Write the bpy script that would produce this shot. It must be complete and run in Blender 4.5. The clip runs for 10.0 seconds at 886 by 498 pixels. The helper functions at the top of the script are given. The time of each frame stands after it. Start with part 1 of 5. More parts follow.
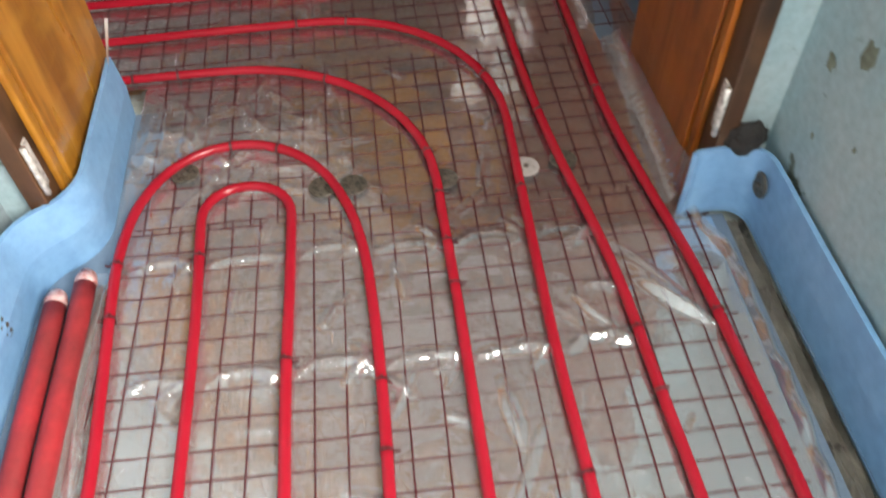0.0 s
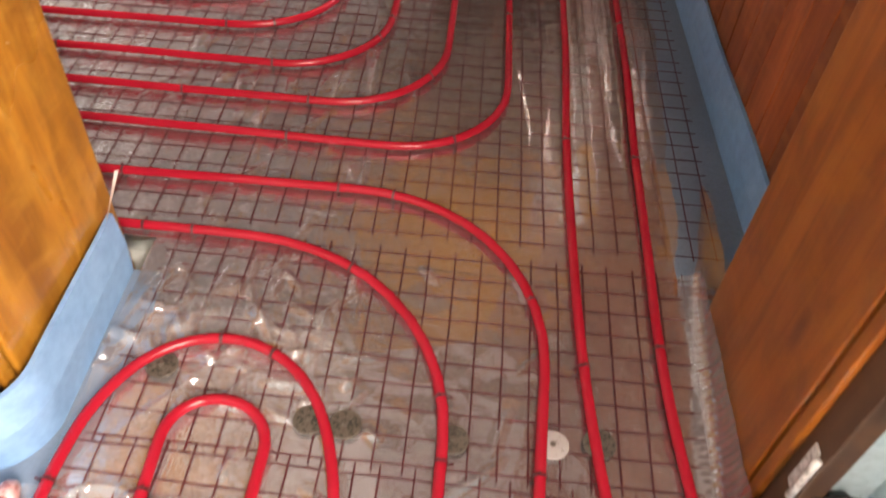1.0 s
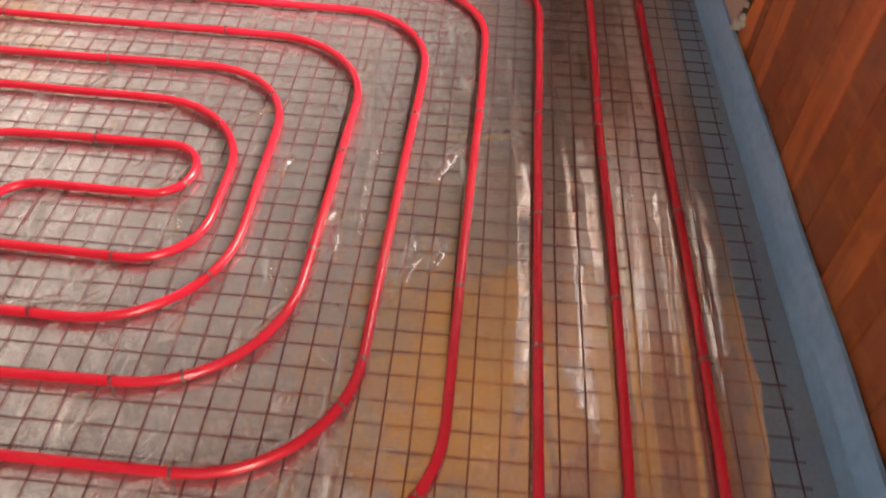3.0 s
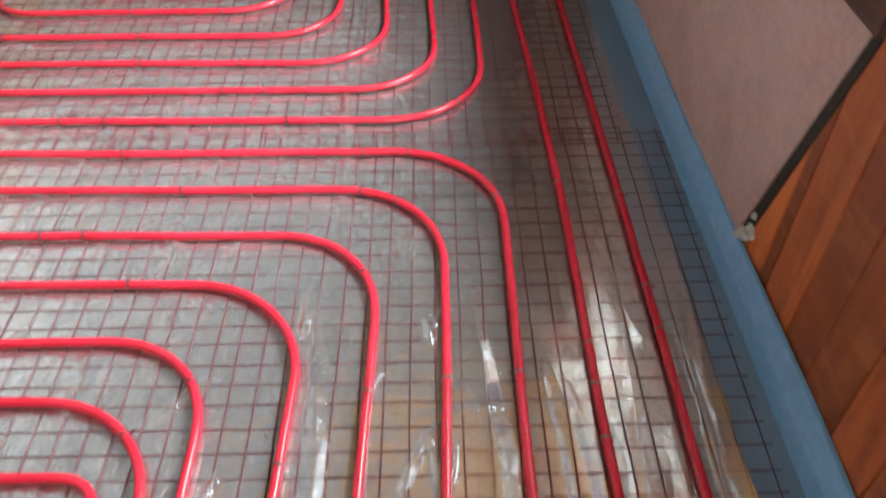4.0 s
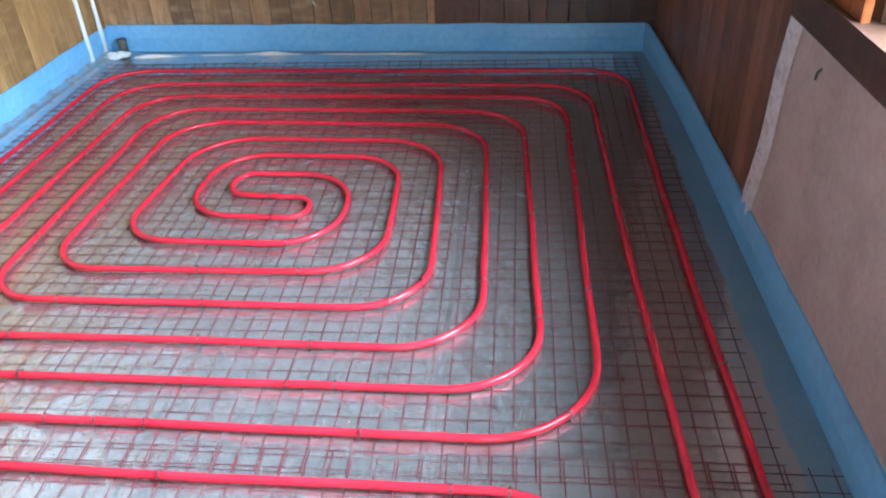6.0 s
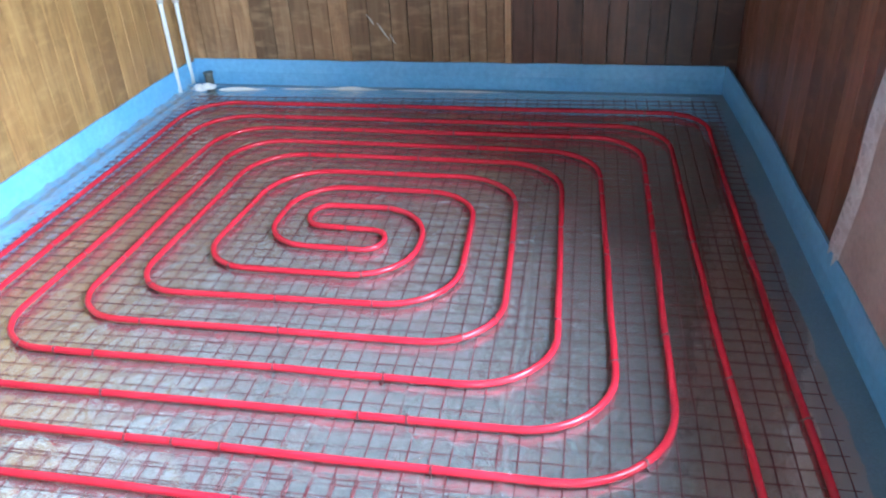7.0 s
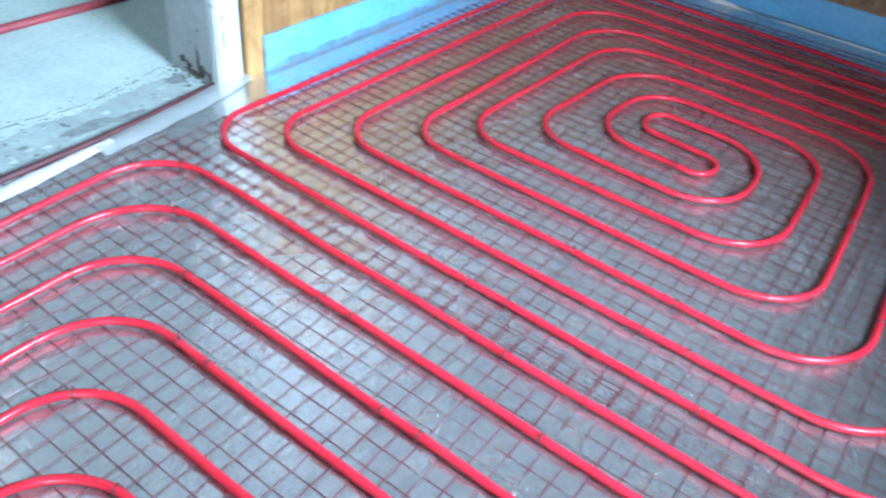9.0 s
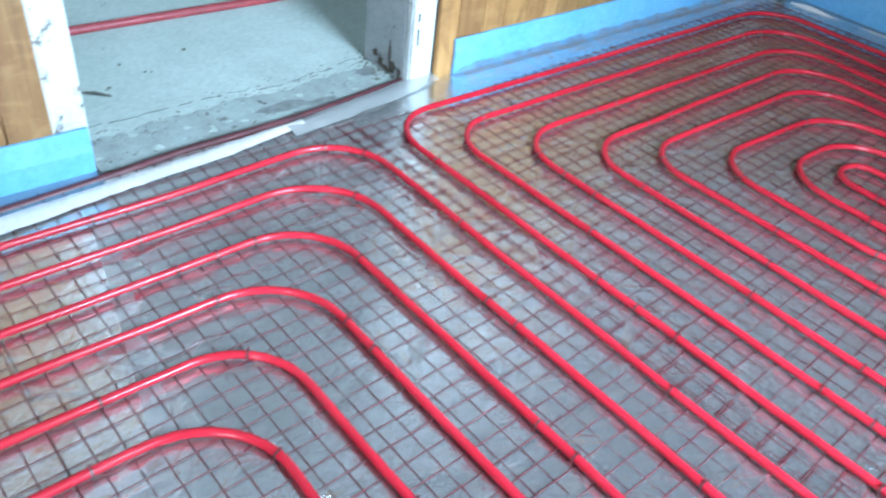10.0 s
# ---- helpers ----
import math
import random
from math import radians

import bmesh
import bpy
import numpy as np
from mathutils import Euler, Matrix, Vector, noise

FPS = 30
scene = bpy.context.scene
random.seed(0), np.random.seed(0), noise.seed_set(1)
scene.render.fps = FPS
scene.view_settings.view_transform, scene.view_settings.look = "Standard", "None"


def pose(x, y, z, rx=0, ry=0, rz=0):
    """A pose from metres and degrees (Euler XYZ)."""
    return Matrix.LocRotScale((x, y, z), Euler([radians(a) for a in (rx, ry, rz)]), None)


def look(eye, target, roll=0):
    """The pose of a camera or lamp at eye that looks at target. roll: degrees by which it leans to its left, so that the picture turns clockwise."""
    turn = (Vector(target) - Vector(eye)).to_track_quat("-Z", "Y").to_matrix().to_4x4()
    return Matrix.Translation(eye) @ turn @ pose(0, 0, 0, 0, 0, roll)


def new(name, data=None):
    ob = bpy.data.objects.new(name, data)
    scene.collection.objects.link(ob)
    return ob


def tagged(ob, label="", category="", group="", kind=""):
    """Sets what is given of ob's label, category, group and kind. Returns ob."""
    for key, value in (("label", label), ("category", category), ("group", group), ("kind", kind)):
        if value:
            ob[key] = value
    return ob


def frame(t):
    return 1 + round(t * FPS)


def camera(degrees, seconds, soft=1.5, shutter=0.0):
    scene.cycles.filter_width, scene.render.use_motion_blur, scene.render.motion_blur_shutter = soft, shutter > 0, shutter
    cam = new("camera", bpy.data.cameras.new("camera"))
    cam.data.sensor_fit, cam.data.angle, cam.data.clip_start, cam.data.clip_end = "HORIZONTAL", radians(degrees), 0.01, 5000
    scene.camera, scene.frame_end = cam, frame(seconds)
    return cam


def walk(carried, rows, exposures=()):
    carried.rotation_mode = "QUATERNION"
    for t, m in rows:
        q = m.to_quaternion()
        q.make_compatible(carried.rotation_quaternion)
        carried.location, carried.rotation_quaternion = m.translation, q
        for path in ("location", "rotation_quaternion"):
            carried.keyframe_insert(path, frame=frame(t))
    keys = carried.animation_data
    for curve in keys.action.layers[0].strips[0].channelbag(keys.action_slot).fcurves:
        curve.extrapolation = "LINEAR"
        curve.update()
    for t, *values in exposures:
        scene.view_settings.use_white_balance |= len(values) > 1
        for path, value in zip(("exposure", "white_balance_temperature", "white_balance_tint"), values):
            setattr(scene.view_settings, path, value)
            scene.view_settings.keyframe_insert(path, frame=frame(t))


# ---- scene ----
cam = camera(58.93, 10.0, soft=2.0, shutter=0.35)
PATH = [
    (0.0, -0.069, -0.035, 1.095, 39.90, 1.12, -6.06),
    (0.5, -0.044, 0.180, 1.101, 41.42, 0.28, -0.39),
    (1.0, 0.018, 0.414, 1.158, 42.42, -2.95, 5.90),
    (1.5, 0.010, 0.641, 1.136, 41.74, -2.63, 3.76),
    (2.0, -0.070, 0.921, 1.160, 42.93, -1.85, 0.52),
    (2.2, -0.089, 1.035, 1.173, 43.59, -0.93, 0.40),
    (3.3, -0.051, 1.673, 1.199, 41.35, -1.20, 8.22),
    (3.5, -0.068, 1.784, 1.199, 41.75, 0.34, 7.15),
    (4.0, -0.089, 2.109, 1.273, 44.91, 0.35, 0.87),
    (4.5, -0.120, 2.287, 1.264, 47.97, 2.25, 3.16),
    (5.0, -0.151, 2.562, 1.278, 52.73, 1.65, 5.48),
    (5.2, -0.140, 2.618, 1.298, 53.72, 2.28, 5.64),
    (6.3, -0.182, 2.672, 1.301, 57.41, 2.12, 7.58),
    (6.5, -0.193, 2.671, 1.299, 58.03, 2.01, 8.43),
    (7.0, -0.208, 2.665, 1.306, 59.30, 2.81, 11.68),
    (7.5, -0.221, 2.651, 1.326, 60.22, 2.77, 13.18),
    (8.0, -0.239, 2.647, 1.314, 59.51, 1.96, 16.74),
    (8.5, -0.291, 2.618, 1.287, 54.44, -2.12, 25.15),
    (9.0, -0.375, 2.586, 1.282, 51.42, -4.87, 38.54),
    (9.5, -0.427, 2.551, 1.289, 52.59, -5.14, 44.49),
    (10.0, -0.457, 2.511, 1.241, 51.57, -5.86, 51.07),
]
walk(cam, [(t, pose(*row)) for t, *row in PATH], exposures=[(0.0, -1.36, 7800, 18), (0.5, -1.18, 8500, 25), (1.0, -0.88, 9400, 32), (1.5, -0.66, 10200, 39), (2.0, -0.50, 12600, 52), (3.5, -0.52, 8200, 15), (4.5, -0.38, 6600, 5), (7.5, -0.22, 5250, 0), (9.0, -0.46, 5150, -1), (10.0, -0.75, 5300, -1)])

# ---- light ----
world = bpy.data.worlds.new("sky")
scene.world = world
world.use_nodes = True
wn, wl = world.node_tree.nodes, world.node_tree.links
sky = wn.new("ShaderNodeTexSky")
sky.sky_type, sky.sun_disc = "NISHITA", False
sky.sun_elevation, sky.sun_rotation = radians(38), radians(200)
wn["Background"].inputs["Strength"].default_value = 0.15
wl.new(sky.outputs["Color"], wn["Background"].inputs["Color"])
sun = new("sun", bpy.data.lights.new("sun", "SUN"))
sun.data.energy, sun.data.angle, sun.data.color = 1.2, radians(12), (1.0, 0.95, 0.88)
sun.matrix_world = look((0, 0, 0), (math.sin(radians(200)) * -0.8, math.cos(radians(200)) * -0.8, -0.62))


def window_light(name, m, sx, sy, power, colour):
    """Sky light that enters by an opening."""
    ob = new(name, bpy.data.lights.new(name, "AREA"))
    ob.data.shape, ob.data.size, ob.data.size_y, ob.data.energy, ob.data.color = "RECTANGLE", sx, sy, power, colour
    ob.matrix_world = m
    return ob


# ---- plan (metres) ----
X_LEFT, Y_NEAR, Y_FAR, CEIL = -2.395, 1.37, 6.38, 2.55


def x_right(y):
    """Face of the window wall, which is not quite square to the rest."""
    return 0.712 - 0.0556 * y


WIN_Y0, WIN_Y1, WIN_Z0, WIN_Z1 = 3.15, 4.30, 0.78, 2.10
PANEL_Y1 = 4.62
DOOR_Y0, DOOR_Y1 = 3.014, 4.078
window_light("window_sky", look((1.60, 3.78, 2.03), (-1.9, 3.92, 0.05)), 1.40, 0.96, 1130, (0.76, 0.88, 1.0))
# The side room's and hall's windows are unseen; the next two lamps assume them.
window_light("side_room_sky", look((-3.65, 5.44, 1.5), (-3.4, 2.0, 0.9)), 1.4, 1.35, 17, (0.86, 0.94, 1.0))
window_light("hall_sky", look((0.74, -0.55, 1.55), (-0.6, 0.45, 0.3)), 1.0, 1.1, 390, (0.90, 0.96, 1.0))


# ---- materials ----
def material(name):
    m = bpy.data.materials.new(name)
    m.use_nodes = True
    return m, m.node_tree.nodes, m.node_tree.links, m.node_tree.nodes["Principled BSDF"]


def noise_node(n, l, scale, detail=4.0, rough=0.55, stretch=(1, 1, 1), vec=None, dist=0.0):
    if vec is None:
        vec = n.new("ShaderNodeTexCoord").outputs["Object"]
    mp = n.new("ShaderNodeMapping")
    mp.inputs["Scale"].default_value = stretch
    l.new(vec, mp.inputs["Vector"])
    t = n.new("ShaderNodeTexNoise")
    t.inputs["Scale"].default_value, t.inputs["Detail"].default_value = scale, detail
    t.inputs["Roughness"].default_value, t.inputs["Distortion"].default_value = rough, dist
    l.new(mp.outputs["Vector"], t.inputs["Vector"])
    return t.outputs["Fac"]


def ramp(n, l, fac, *stops):
    r = n.new("ShaderNodeValToRGB")
    while len(r.color_ramp.elements) < len(stops):
        r.color_ramp.elements.new(0.5)
    for e, (p, c) in zip(r.color_ramp.elements, stops):
        e.position, e.color = p, (*c, 1.0)
    l.new(fac, r.inputs["Fac"])
    return r.outputs["Color"]


def mix(n, l, fac, a, b, how="MIX"):
    m = n.new("ShaderNodeMix")
    m.data_type, m.blend_type = "RGBA", how
    for sock, v in ((m.inputs[0], fac), (m.inputs[6], a), (m.inputs[7], b)):
        if isinstance(v, (int, float)):
            sock.default_value = v
        elif isinstance(v, tuple):
            sock.default_value = (*v, 1.0)
        else:
            l.new(v, sock)
    return m.outputs[2]


def bump(n, l, height, strength, distance, p=None):
    b = n.new("ShaderNodeBump")
    b.inputs["Strength"].default_value, b.inputs["Distance"].default_value = strength, distance
    l.new(height, b.inputs["Height"])
    if p is not None:
        l.new(b.outputs["Normal"], p.inputs["Normal"])
    return b.outputs["Normal"]


def random_of(n):
    return n.new("ShaderNodeObjectInfo").outputs["Random"]


def wood(name, dark, mid, light, rough=0.45, knots=True, spread=0.5, coat=0.0, axis="z"):
    """Boards with grain along one axis, each piece of its own shade."""
    m, n, l, p = material(name)
    tc = n.new("ShaderNodeTexCoord").outputs["Object"]
    rnd = random_of(n)
    off = n.new("ShaderNodeVectorMath")
    off.operation = "MULTIPLY_ADD"
    off.inputs[1].default_value = (1, 1, 1)
    l.new(tc, off.inputs[0])
    comb = n.new("ShaderNodeCombineXYZ")
    k = n.new("ShaderNodeMath")
    k.operation, k.inputs[1].default_value = "MULTIPLY", 37.0
    l.new(rnd, k.inputs[0])
    for i in range(3):
        l.new(k.outputs[0], comb.inputs[i])
    l.new(comb.outputs[0], off.inputs[2])
    v = off.outputs[0]
    st = {"z": (1, 1, 0.07), "x": (0.07, 1, 1), "y": (1, 0.07, 1)}[axis]
    grain = noise_node(n, l, 38, 6, 0.6, st, v, 0.6)
    broad = noise_node(n, l, 4.5, 3, 0.5, tuple(1 if s == 1 else 0.25 for s in st), v, 0.8)
    col = ramp(n, l, grain, (0.25, dark), (0.5, mid), (0.8, light))
    tone = n.new("ShaderNodeMapRange")
    tone.inputs["To Min"].default_value, tone.inputs["To Max"].default_value = 1 - spread, 1 + spread * 0.6
    l.new(rnd, tone.inputs["Value"])
    g = n.new("ShaderNodeCombineXYZ")
    for i in range(3):
        l.new(tone.outputs[0], g.inputs[i])
    col = mix(n, l, 1.0, col, g.outputs[0], "MULTIPLY")
    col = mix(n, l, ramp(n, l, broad, (0.42, (0, 0, 0)), (0.62, (0.55,) * 3)), col, dark)
    blot = noise_node(n, l, 11, 5, 0.6, tuple(1 if s == 1 else 0.45 for s in st), v, 0.7)
    col = mix(n, l, ramp(n, l, blot, (0.48, (0, 0, 0)), (0.66, (0.78,) * 3)), col, tuple(0.55 * a + 0.25 * b for a, b in zip(dark, mid)))
    figure = noise_node(n, l, 26, 3, 0.5, tuple(0.35 if s == 1 else 1.0 for s in st), v, 0.4)
    col = mix(n, l, ramp(n, l, figure, (0.5, (0, 0, 0)), (0.75, (0.35,) * 3)), col, light)
    if knots:
        vo = n.new("ShaderNodeTexVoronoi")
        vo.inputs["Scale"].default_value = 4.2
        mp = n.new("ShaderNodeMapping")
        mp.inputs["Scale"].default_value = tuple(1.0 if s == 1 else 0.4 for s in st)
        l.new(v, mp.inputs["Vector"])
        l.new(mp.outputs[0], vo.inputs["Vector"])
        col = mix(n, l, ramp(n, l, vo.outputs["Distance"], (0.045, (0.85,) * 3), (0.105, (0, 0, 0))), col, tuple(c * 0.45 for c in dark))
    l.new(col, p.inputs["Base Color"])
    l.new(ramp(n, l, broad, (0.3, (rough - 0.1,) * 3), (0.7, (rough + 0.12,) * 3)), p.inputs["Roughness"])
    p.inputs["Coat Weight"].default_value = coat
    p.inputs["Coat Roughness"].default_value = 0.2
    bump(n, l, grain, 0.25, 0.002, p)
    return m


def stained(name, base, other, scale, rough, bumpy=0.2, metal=0.0, fine=60.0, extra=None, spec=0.5):
    """A plain surface with broad stains and fine grain."""
    m, n, l, p = material(name)
    a, b = noise_node(n, l, scale, 5, 0.6), noise_node(n, l, fine, 4, 0.6)
    col = mix(n, l, ramp(n, l, a, (0.35, (0, 0, 0)), (0.7, (1, 1, 1))), base, other)
    col = mix(n, l, 0.18, col, ramp(n, l, b, (0.3, (0.25,) * 3), (0.7, (0.9,) * 3)), "OVERLAY")
    if extra:
        c = noise_node(n, l, extra[1], 6, 0.65)
        col = mix(n, l, ramp(n, l, c, (extra[2], (0, 0, 0)), (extra[2] + 0.04, (1, 1, 1))), col, extra[0])
    l.new(col, p.inputs["Base Color"])
    l.new(ramp(n, l, a, (0.3, (max(rough - 0.08, 0),) * 3), (0.7, (min(rough + 0.1, 1),) * 3)), p.inputs["Roughness"])
    p.inputs["Metallic"].default_value = metal
    bump(n, l, b, bumpy, 0.002, p)
    p.inputs["Specular IOR Level"].default_value = spec
    return m


WOOD_LEFT = wood("wood_left", (0.18, 0.082, 0.028), (0.36, 0.195, 0.068), (0.48, 0.295, 0.122), 0.42, spread=0.36)
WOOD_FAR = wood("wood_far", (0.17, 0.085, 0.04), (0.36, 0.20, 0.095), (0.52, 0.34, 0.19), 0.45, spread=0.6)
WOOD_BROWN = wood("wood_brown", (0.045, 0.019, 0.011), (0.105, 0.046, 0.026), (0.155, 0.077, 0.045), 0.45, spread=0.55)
WOOD_REDBROWN = wood("wood_redbrown", (0.11, 0.042, 0.023), (0.24, 0.095, 0.053), (0.33, 0.155, 0.09), 0.42, spread=0.5)
WOOD_RIGHT = wood("wood_right", (0.20, 0.043, 0.010), (0.44, 0.11, 0.024), (0.56, 0.18, 0.045), 0.38, spread=0.62)
WOOD_JAMB = wood("wood_jamb", (0.22, 0.075, 0.010), (0.46, 0.190, 0.026), (0.57, 0.280, 0.048), 0.32, spread=0.1, coat=0.25)
# Right jamb's copy of the varnished wood, darkened and reddened for its shaded side.
WOOD_JAMB_SHADE = wood("wood_jamb_shade", (0.18, 0.044, 0.007), (0.34, 0.092, 0.012), (0.42, 0.145, 0.021), 0.34, spread=0.1, coat=0.2)
WOOD_DARK = wood("wood_dark", (0.05, 0.025, 0.012), (0.11, 0.05, 0.025), (0.17, 0.08, 0.035), 0.45, spread=0.2)
WOOD_CEIL = wood("wood_ceiling", (0.44, 0.17, 0.02), (0.62, 0.285, 0.04), (0.68, 0.375, 0.072), 0.4, spread=0.1, axis="y", knots=False)
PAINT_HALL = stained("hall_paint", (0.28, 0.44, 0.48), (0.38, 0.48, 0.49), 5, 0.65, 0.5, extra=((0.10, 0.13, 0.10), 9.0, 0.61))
PAINT_WHITE = stained("old_white_paint", (0.62, 0.64, 0.62), (0.48, 0.49, 0.46), 7, 0.5, 0.4, extra=((0.14, 0.12, 0.10), 14.0, 0.60))
PAINT_GREY = stained("old_grey_paint", (0.37, 0.38, 0.38), (0.30, 0.305, 0.30), 6, 0.55, 0.4, extra=((0.10, 0.09, 0.08), 17.0, 0.66))
PLASTER = stained("plaster", (0.72, 0.72, 0.70), (0.66, 0.66, 0.63), 3, 0.8, 0.3)
CONCRETE = stained("concrete", (0.47, 0.53, 0.49), (0.37, 0.42, 0.385), 2.4, 0.85, 0.5, extra=((0.20, 0.21, 0.19), 5.0, 0.69))
SKIRT = stained("blue_flap", (0.13, 0.20, 0.27), (0.17, 0.24, 0.31), 3.0, 0.45, 0.12, fine=180)
FOAM = stained("blue_foam", (0.155, 0.36, 0.60), (0.20, 0.41, 0.65), 5.0, 0.42, 0.22, fine=40)
PINK = stained("pink_board", (0.46, 0.34, 0.30), (0.36, 0.25, 0.215), 4.5, 0.40, 0.12)
WIRE = stained("mesh_wire", (0.10, 0.009, 0.013), (0.06, 0.008, 0.011), 30, 0.6, 0.2, spec=0.2)
GREY_PLASTIC = stained("grey_plastic", (0.045, 0.045, 0.038), (0.10, 0.10, 0.085), 40, 0.5)
WHITE_PIPE = stained("white_pipe", (0.78, 0.78, 0.76), (0.7, 0.7, 0.68), 10, 0.35)
RED_CAP = stained("red_cap", (0.45, 0.03, 0.03), (0.36, 0.02, 0.02), 10, 0.4)
STEEL = stained("worn_painted_steel", (0.74, 0.73, 0.69), (0.22, 0.20, 0.17), 75, 0.4, 0.6, metal=0.15)
RED_SLEEVE = stained("red_sleeve", (0.40, 0.026, 0.032), (0.22, 0.022, 0.024), 9, 0.55, 0.5)
RED_CABLE = stained("dark_red_cable", (0.095, 0.020, 0.026), (0.055, 0.016, 0.018), 10, 0.5)


def red_pipe():
    m, n, l, p = material("red_pipe")
    a = noise_node(n, l, 9, 3)
    l.new(ramp(n, l, a, (0.3, (0.365, 0.010, 0.023)), (0.7, (0.42, 0.015, 0.031))), p.inputs["Base Color"])
    p.inputs["Roughness"].default_value = 0.24
    p.inputs["Specular IOR Level"].default_value = 0.4
    bump(n, l, noise_node(n, l, 120, 2), 0.05, 0.001, p)
    return m


PIPE = red_pipe()


def foil():
    """Silver foil face of the insulation boards, creased."""
    m, n, l, p = material("foil_insulation")
    a, b = noise_node(n, l, 3, 5, 0.6), noise_node(n, l, 26, 5, 0.65, dist=1.2)
    col = mix(n, l, a, (0.88, 0.88, 0.90), (0.80, 0.80, 0.81))
    l.new(col, p.inputs["Base Color"])
    p.inputs["Metallic"].default_value = 1.0
    l.new(ramp(n, l, b, (0.3, (0.12,) * 3), (0.7, (0.24,) * 3)), p.inputs["Roughness"])
    crease = ramp(n, l, noise_node(n, l, 11, 3, 0.5, dist=2.0), (0.46, (0, 0, 0)), (0.5, (1, 1, 1)), (0.54, (0, 0, 0)))
    dent = n.new("ShaderNodeTexVoronoi")
    dent.inputs["Scale"].default_value, dent.inputs["Randomness"].default_value = 15.0, 1.0
    l.new(n.new("ShaderNodeTexCoord").outputs["Object"], dent.inputs["Vector"])
    both = mix(n, l, 0.55, mix(n, l, 0.5, b, crease), dent.outputs["Distance"])
    bump(n, l, both, 0.34, 0.006, p)
    return m


FOIL = foil()


def clear_film(name, haze, crumple=0.75):
    """Thin clear sheet: what it does not reflect goes through."""
    m, n, l, p = material(name)
    out = n["Material Output"]
    n.remove(p)
    wob = n.new("ShaderNodeTexNoise")
    wob.inputs["Scale"].default_value = 5.0
    warp = n.new("ShaderNodeVectorMath")
    warp.operation, warp.inputs[1].default_value = "MULTIPLY_ADD", (0.10, 0.10, 0.0)
    tco = n.new("ShaderNodeTexCoord").outputs["Object"]
    l.new(tco, wob.inputs["Vector"])
    l.new(wob.outputs["Color"], warp.inputs[0])
    l.new(tco, warp.inputs[2])
    vor = n.new("ShaderNodeTexVoronoi")
    vor.inputs["Scale"].default_value = 11.0
    vor.feature = "F1"
    l.new(warp.outputs[0], vor.inputs["Vector"])
    w1 = vor.outputs["Distance"]
    w2 = noise_node(n, l, 34, 4, 0.6, (1.0, 0.7, 1.0), dist=1.0)
    nb = n.new("ShaderNodeBump")
    nb.inputs["Distance"].default_value = 0.016
    sep = n.new("ShaderNodeSeparateXYZ")
    l.new(tco, sep.inputs[0])
    hall = n.new("ShaderNodeMapRange")
    hall.inputs["From Min"].default_value, hall.inputs["From Max"].default_value = 2.5, 1.2
    hall.inputs["To Min"].default_value, hall.inputs["To Max"].default_value = 0.0, 0.5 * crumple
    l.new(sep.outputs["Y"], hall.inputs["Value"])
    taut = n.new("ShaderNodeMapRange")
    taut.inputs["From Min"].default_value, taut.inputs["From Max"].default_value = -0.28, -0.08
    taut.inputs["To Min"].default_value, taut.inputs["To Max"].default_value = 1.0, 0.15
    l.new(sep.outputs["X"], taut.inputs["Value"])
    calm = n.new("ShaderNodeMath")
    calm.operation = "MULTIPLY"
    l.new(taut.outputs[0], calm.inputs[1])
    most = n.new("ShaderNodeMath")
    most.operation = "MAXIMUM"
    slack = n.new("ShaderNodeMapRange")
    slack.inputs["From Min"].default_value, slack.inputs["From Max"].default_value = 1.40, 1.60
    slack.inputs["To Min"].default_value, slack.inputs["To Max"].default_value = 1.0, 0.0
    l.new(sep.outputs["Y"], slack.inputs["Value"])
    loose = n.new("ShaderNodeMath")
    loose.operation = "MAXIMUM"
    l.new(slack.outputs[0], loose.inputs[0])
    l.new(taut.outputs[0], loose.inputs[1])
    crush = n.new("ShaderNodeMath")
    crush.operation = "MULTIPLY"
    l.new(hall.outputs[0], crush.inputs[0])
    l.new(loose.outputs[0], crush.inputs[1])
    l.new(crush.outputs[0], most.inputs[0])
    l.new(ramp(n, l, noise_node(n, l, 1.7, 3, 0.6), (0.40, (0.20,) * 3), (0.66, (crumple,) * 3)), calm.inputs[0])
    l.new(calm.outputs[0], most.inputs[1])
    l.new(most.outputs[0], nb.inputs["Strength"])
    l.new(w1, nb.inputs["Height"])
    nb2 = n.new("ShaderNodeBump")
    nb2.inputs["Distance"].default_value = 0.005
    fine = n.new("ShaderNodeMath")
    fine.operation, fine.inputs[1].default_value = "MULTIPLY", 0.85
    l.new(taut.outputs[0], fine.inputs[0])
    l.new(fine.outputs[0], nb2.inputs["Strength"])
    l.new(w2, nb2.inputs["Height"])
    l.new(nb.outputs[0], nb2.inputs["Normal"])
    lw = n.new("ShaderNodeLayerWeight")
    lw.inputs["Blend"].default_value = 0.5
    l.new(nb2.outputs[0], lw.inputs["Normal"])
    pw = n.new("ShaderNodeMath")
    pw.operation, pw.inputs[1].default_value = "POWER", 4.0
    l.new(lw.outputs["Facing"], pw.inputs[0])
    fr = n.new("ShaderNodeMath")
    fr.operation, fr.inputs[1].default_value, fr.inputs[2].default_value = "MULTIPLY_ADD", 0.52, 0.40
    l.new(pw.outputs[0], fr.inputs[0])
    gl = n.new("ShaderNodeBsdfGlossy")
    gl.inputs["Roughness"].default_value = 0.045
    l.new(nb2.outputs[0], gl.inputs["Normal"])
    tr = n.new("ShaderNodeBsdfTransparent")
    tr.inputs["Color"].default_value = (0.96, 0.96, 0.96, 1)
    ms = n.new("ShaderNodeMixShader")
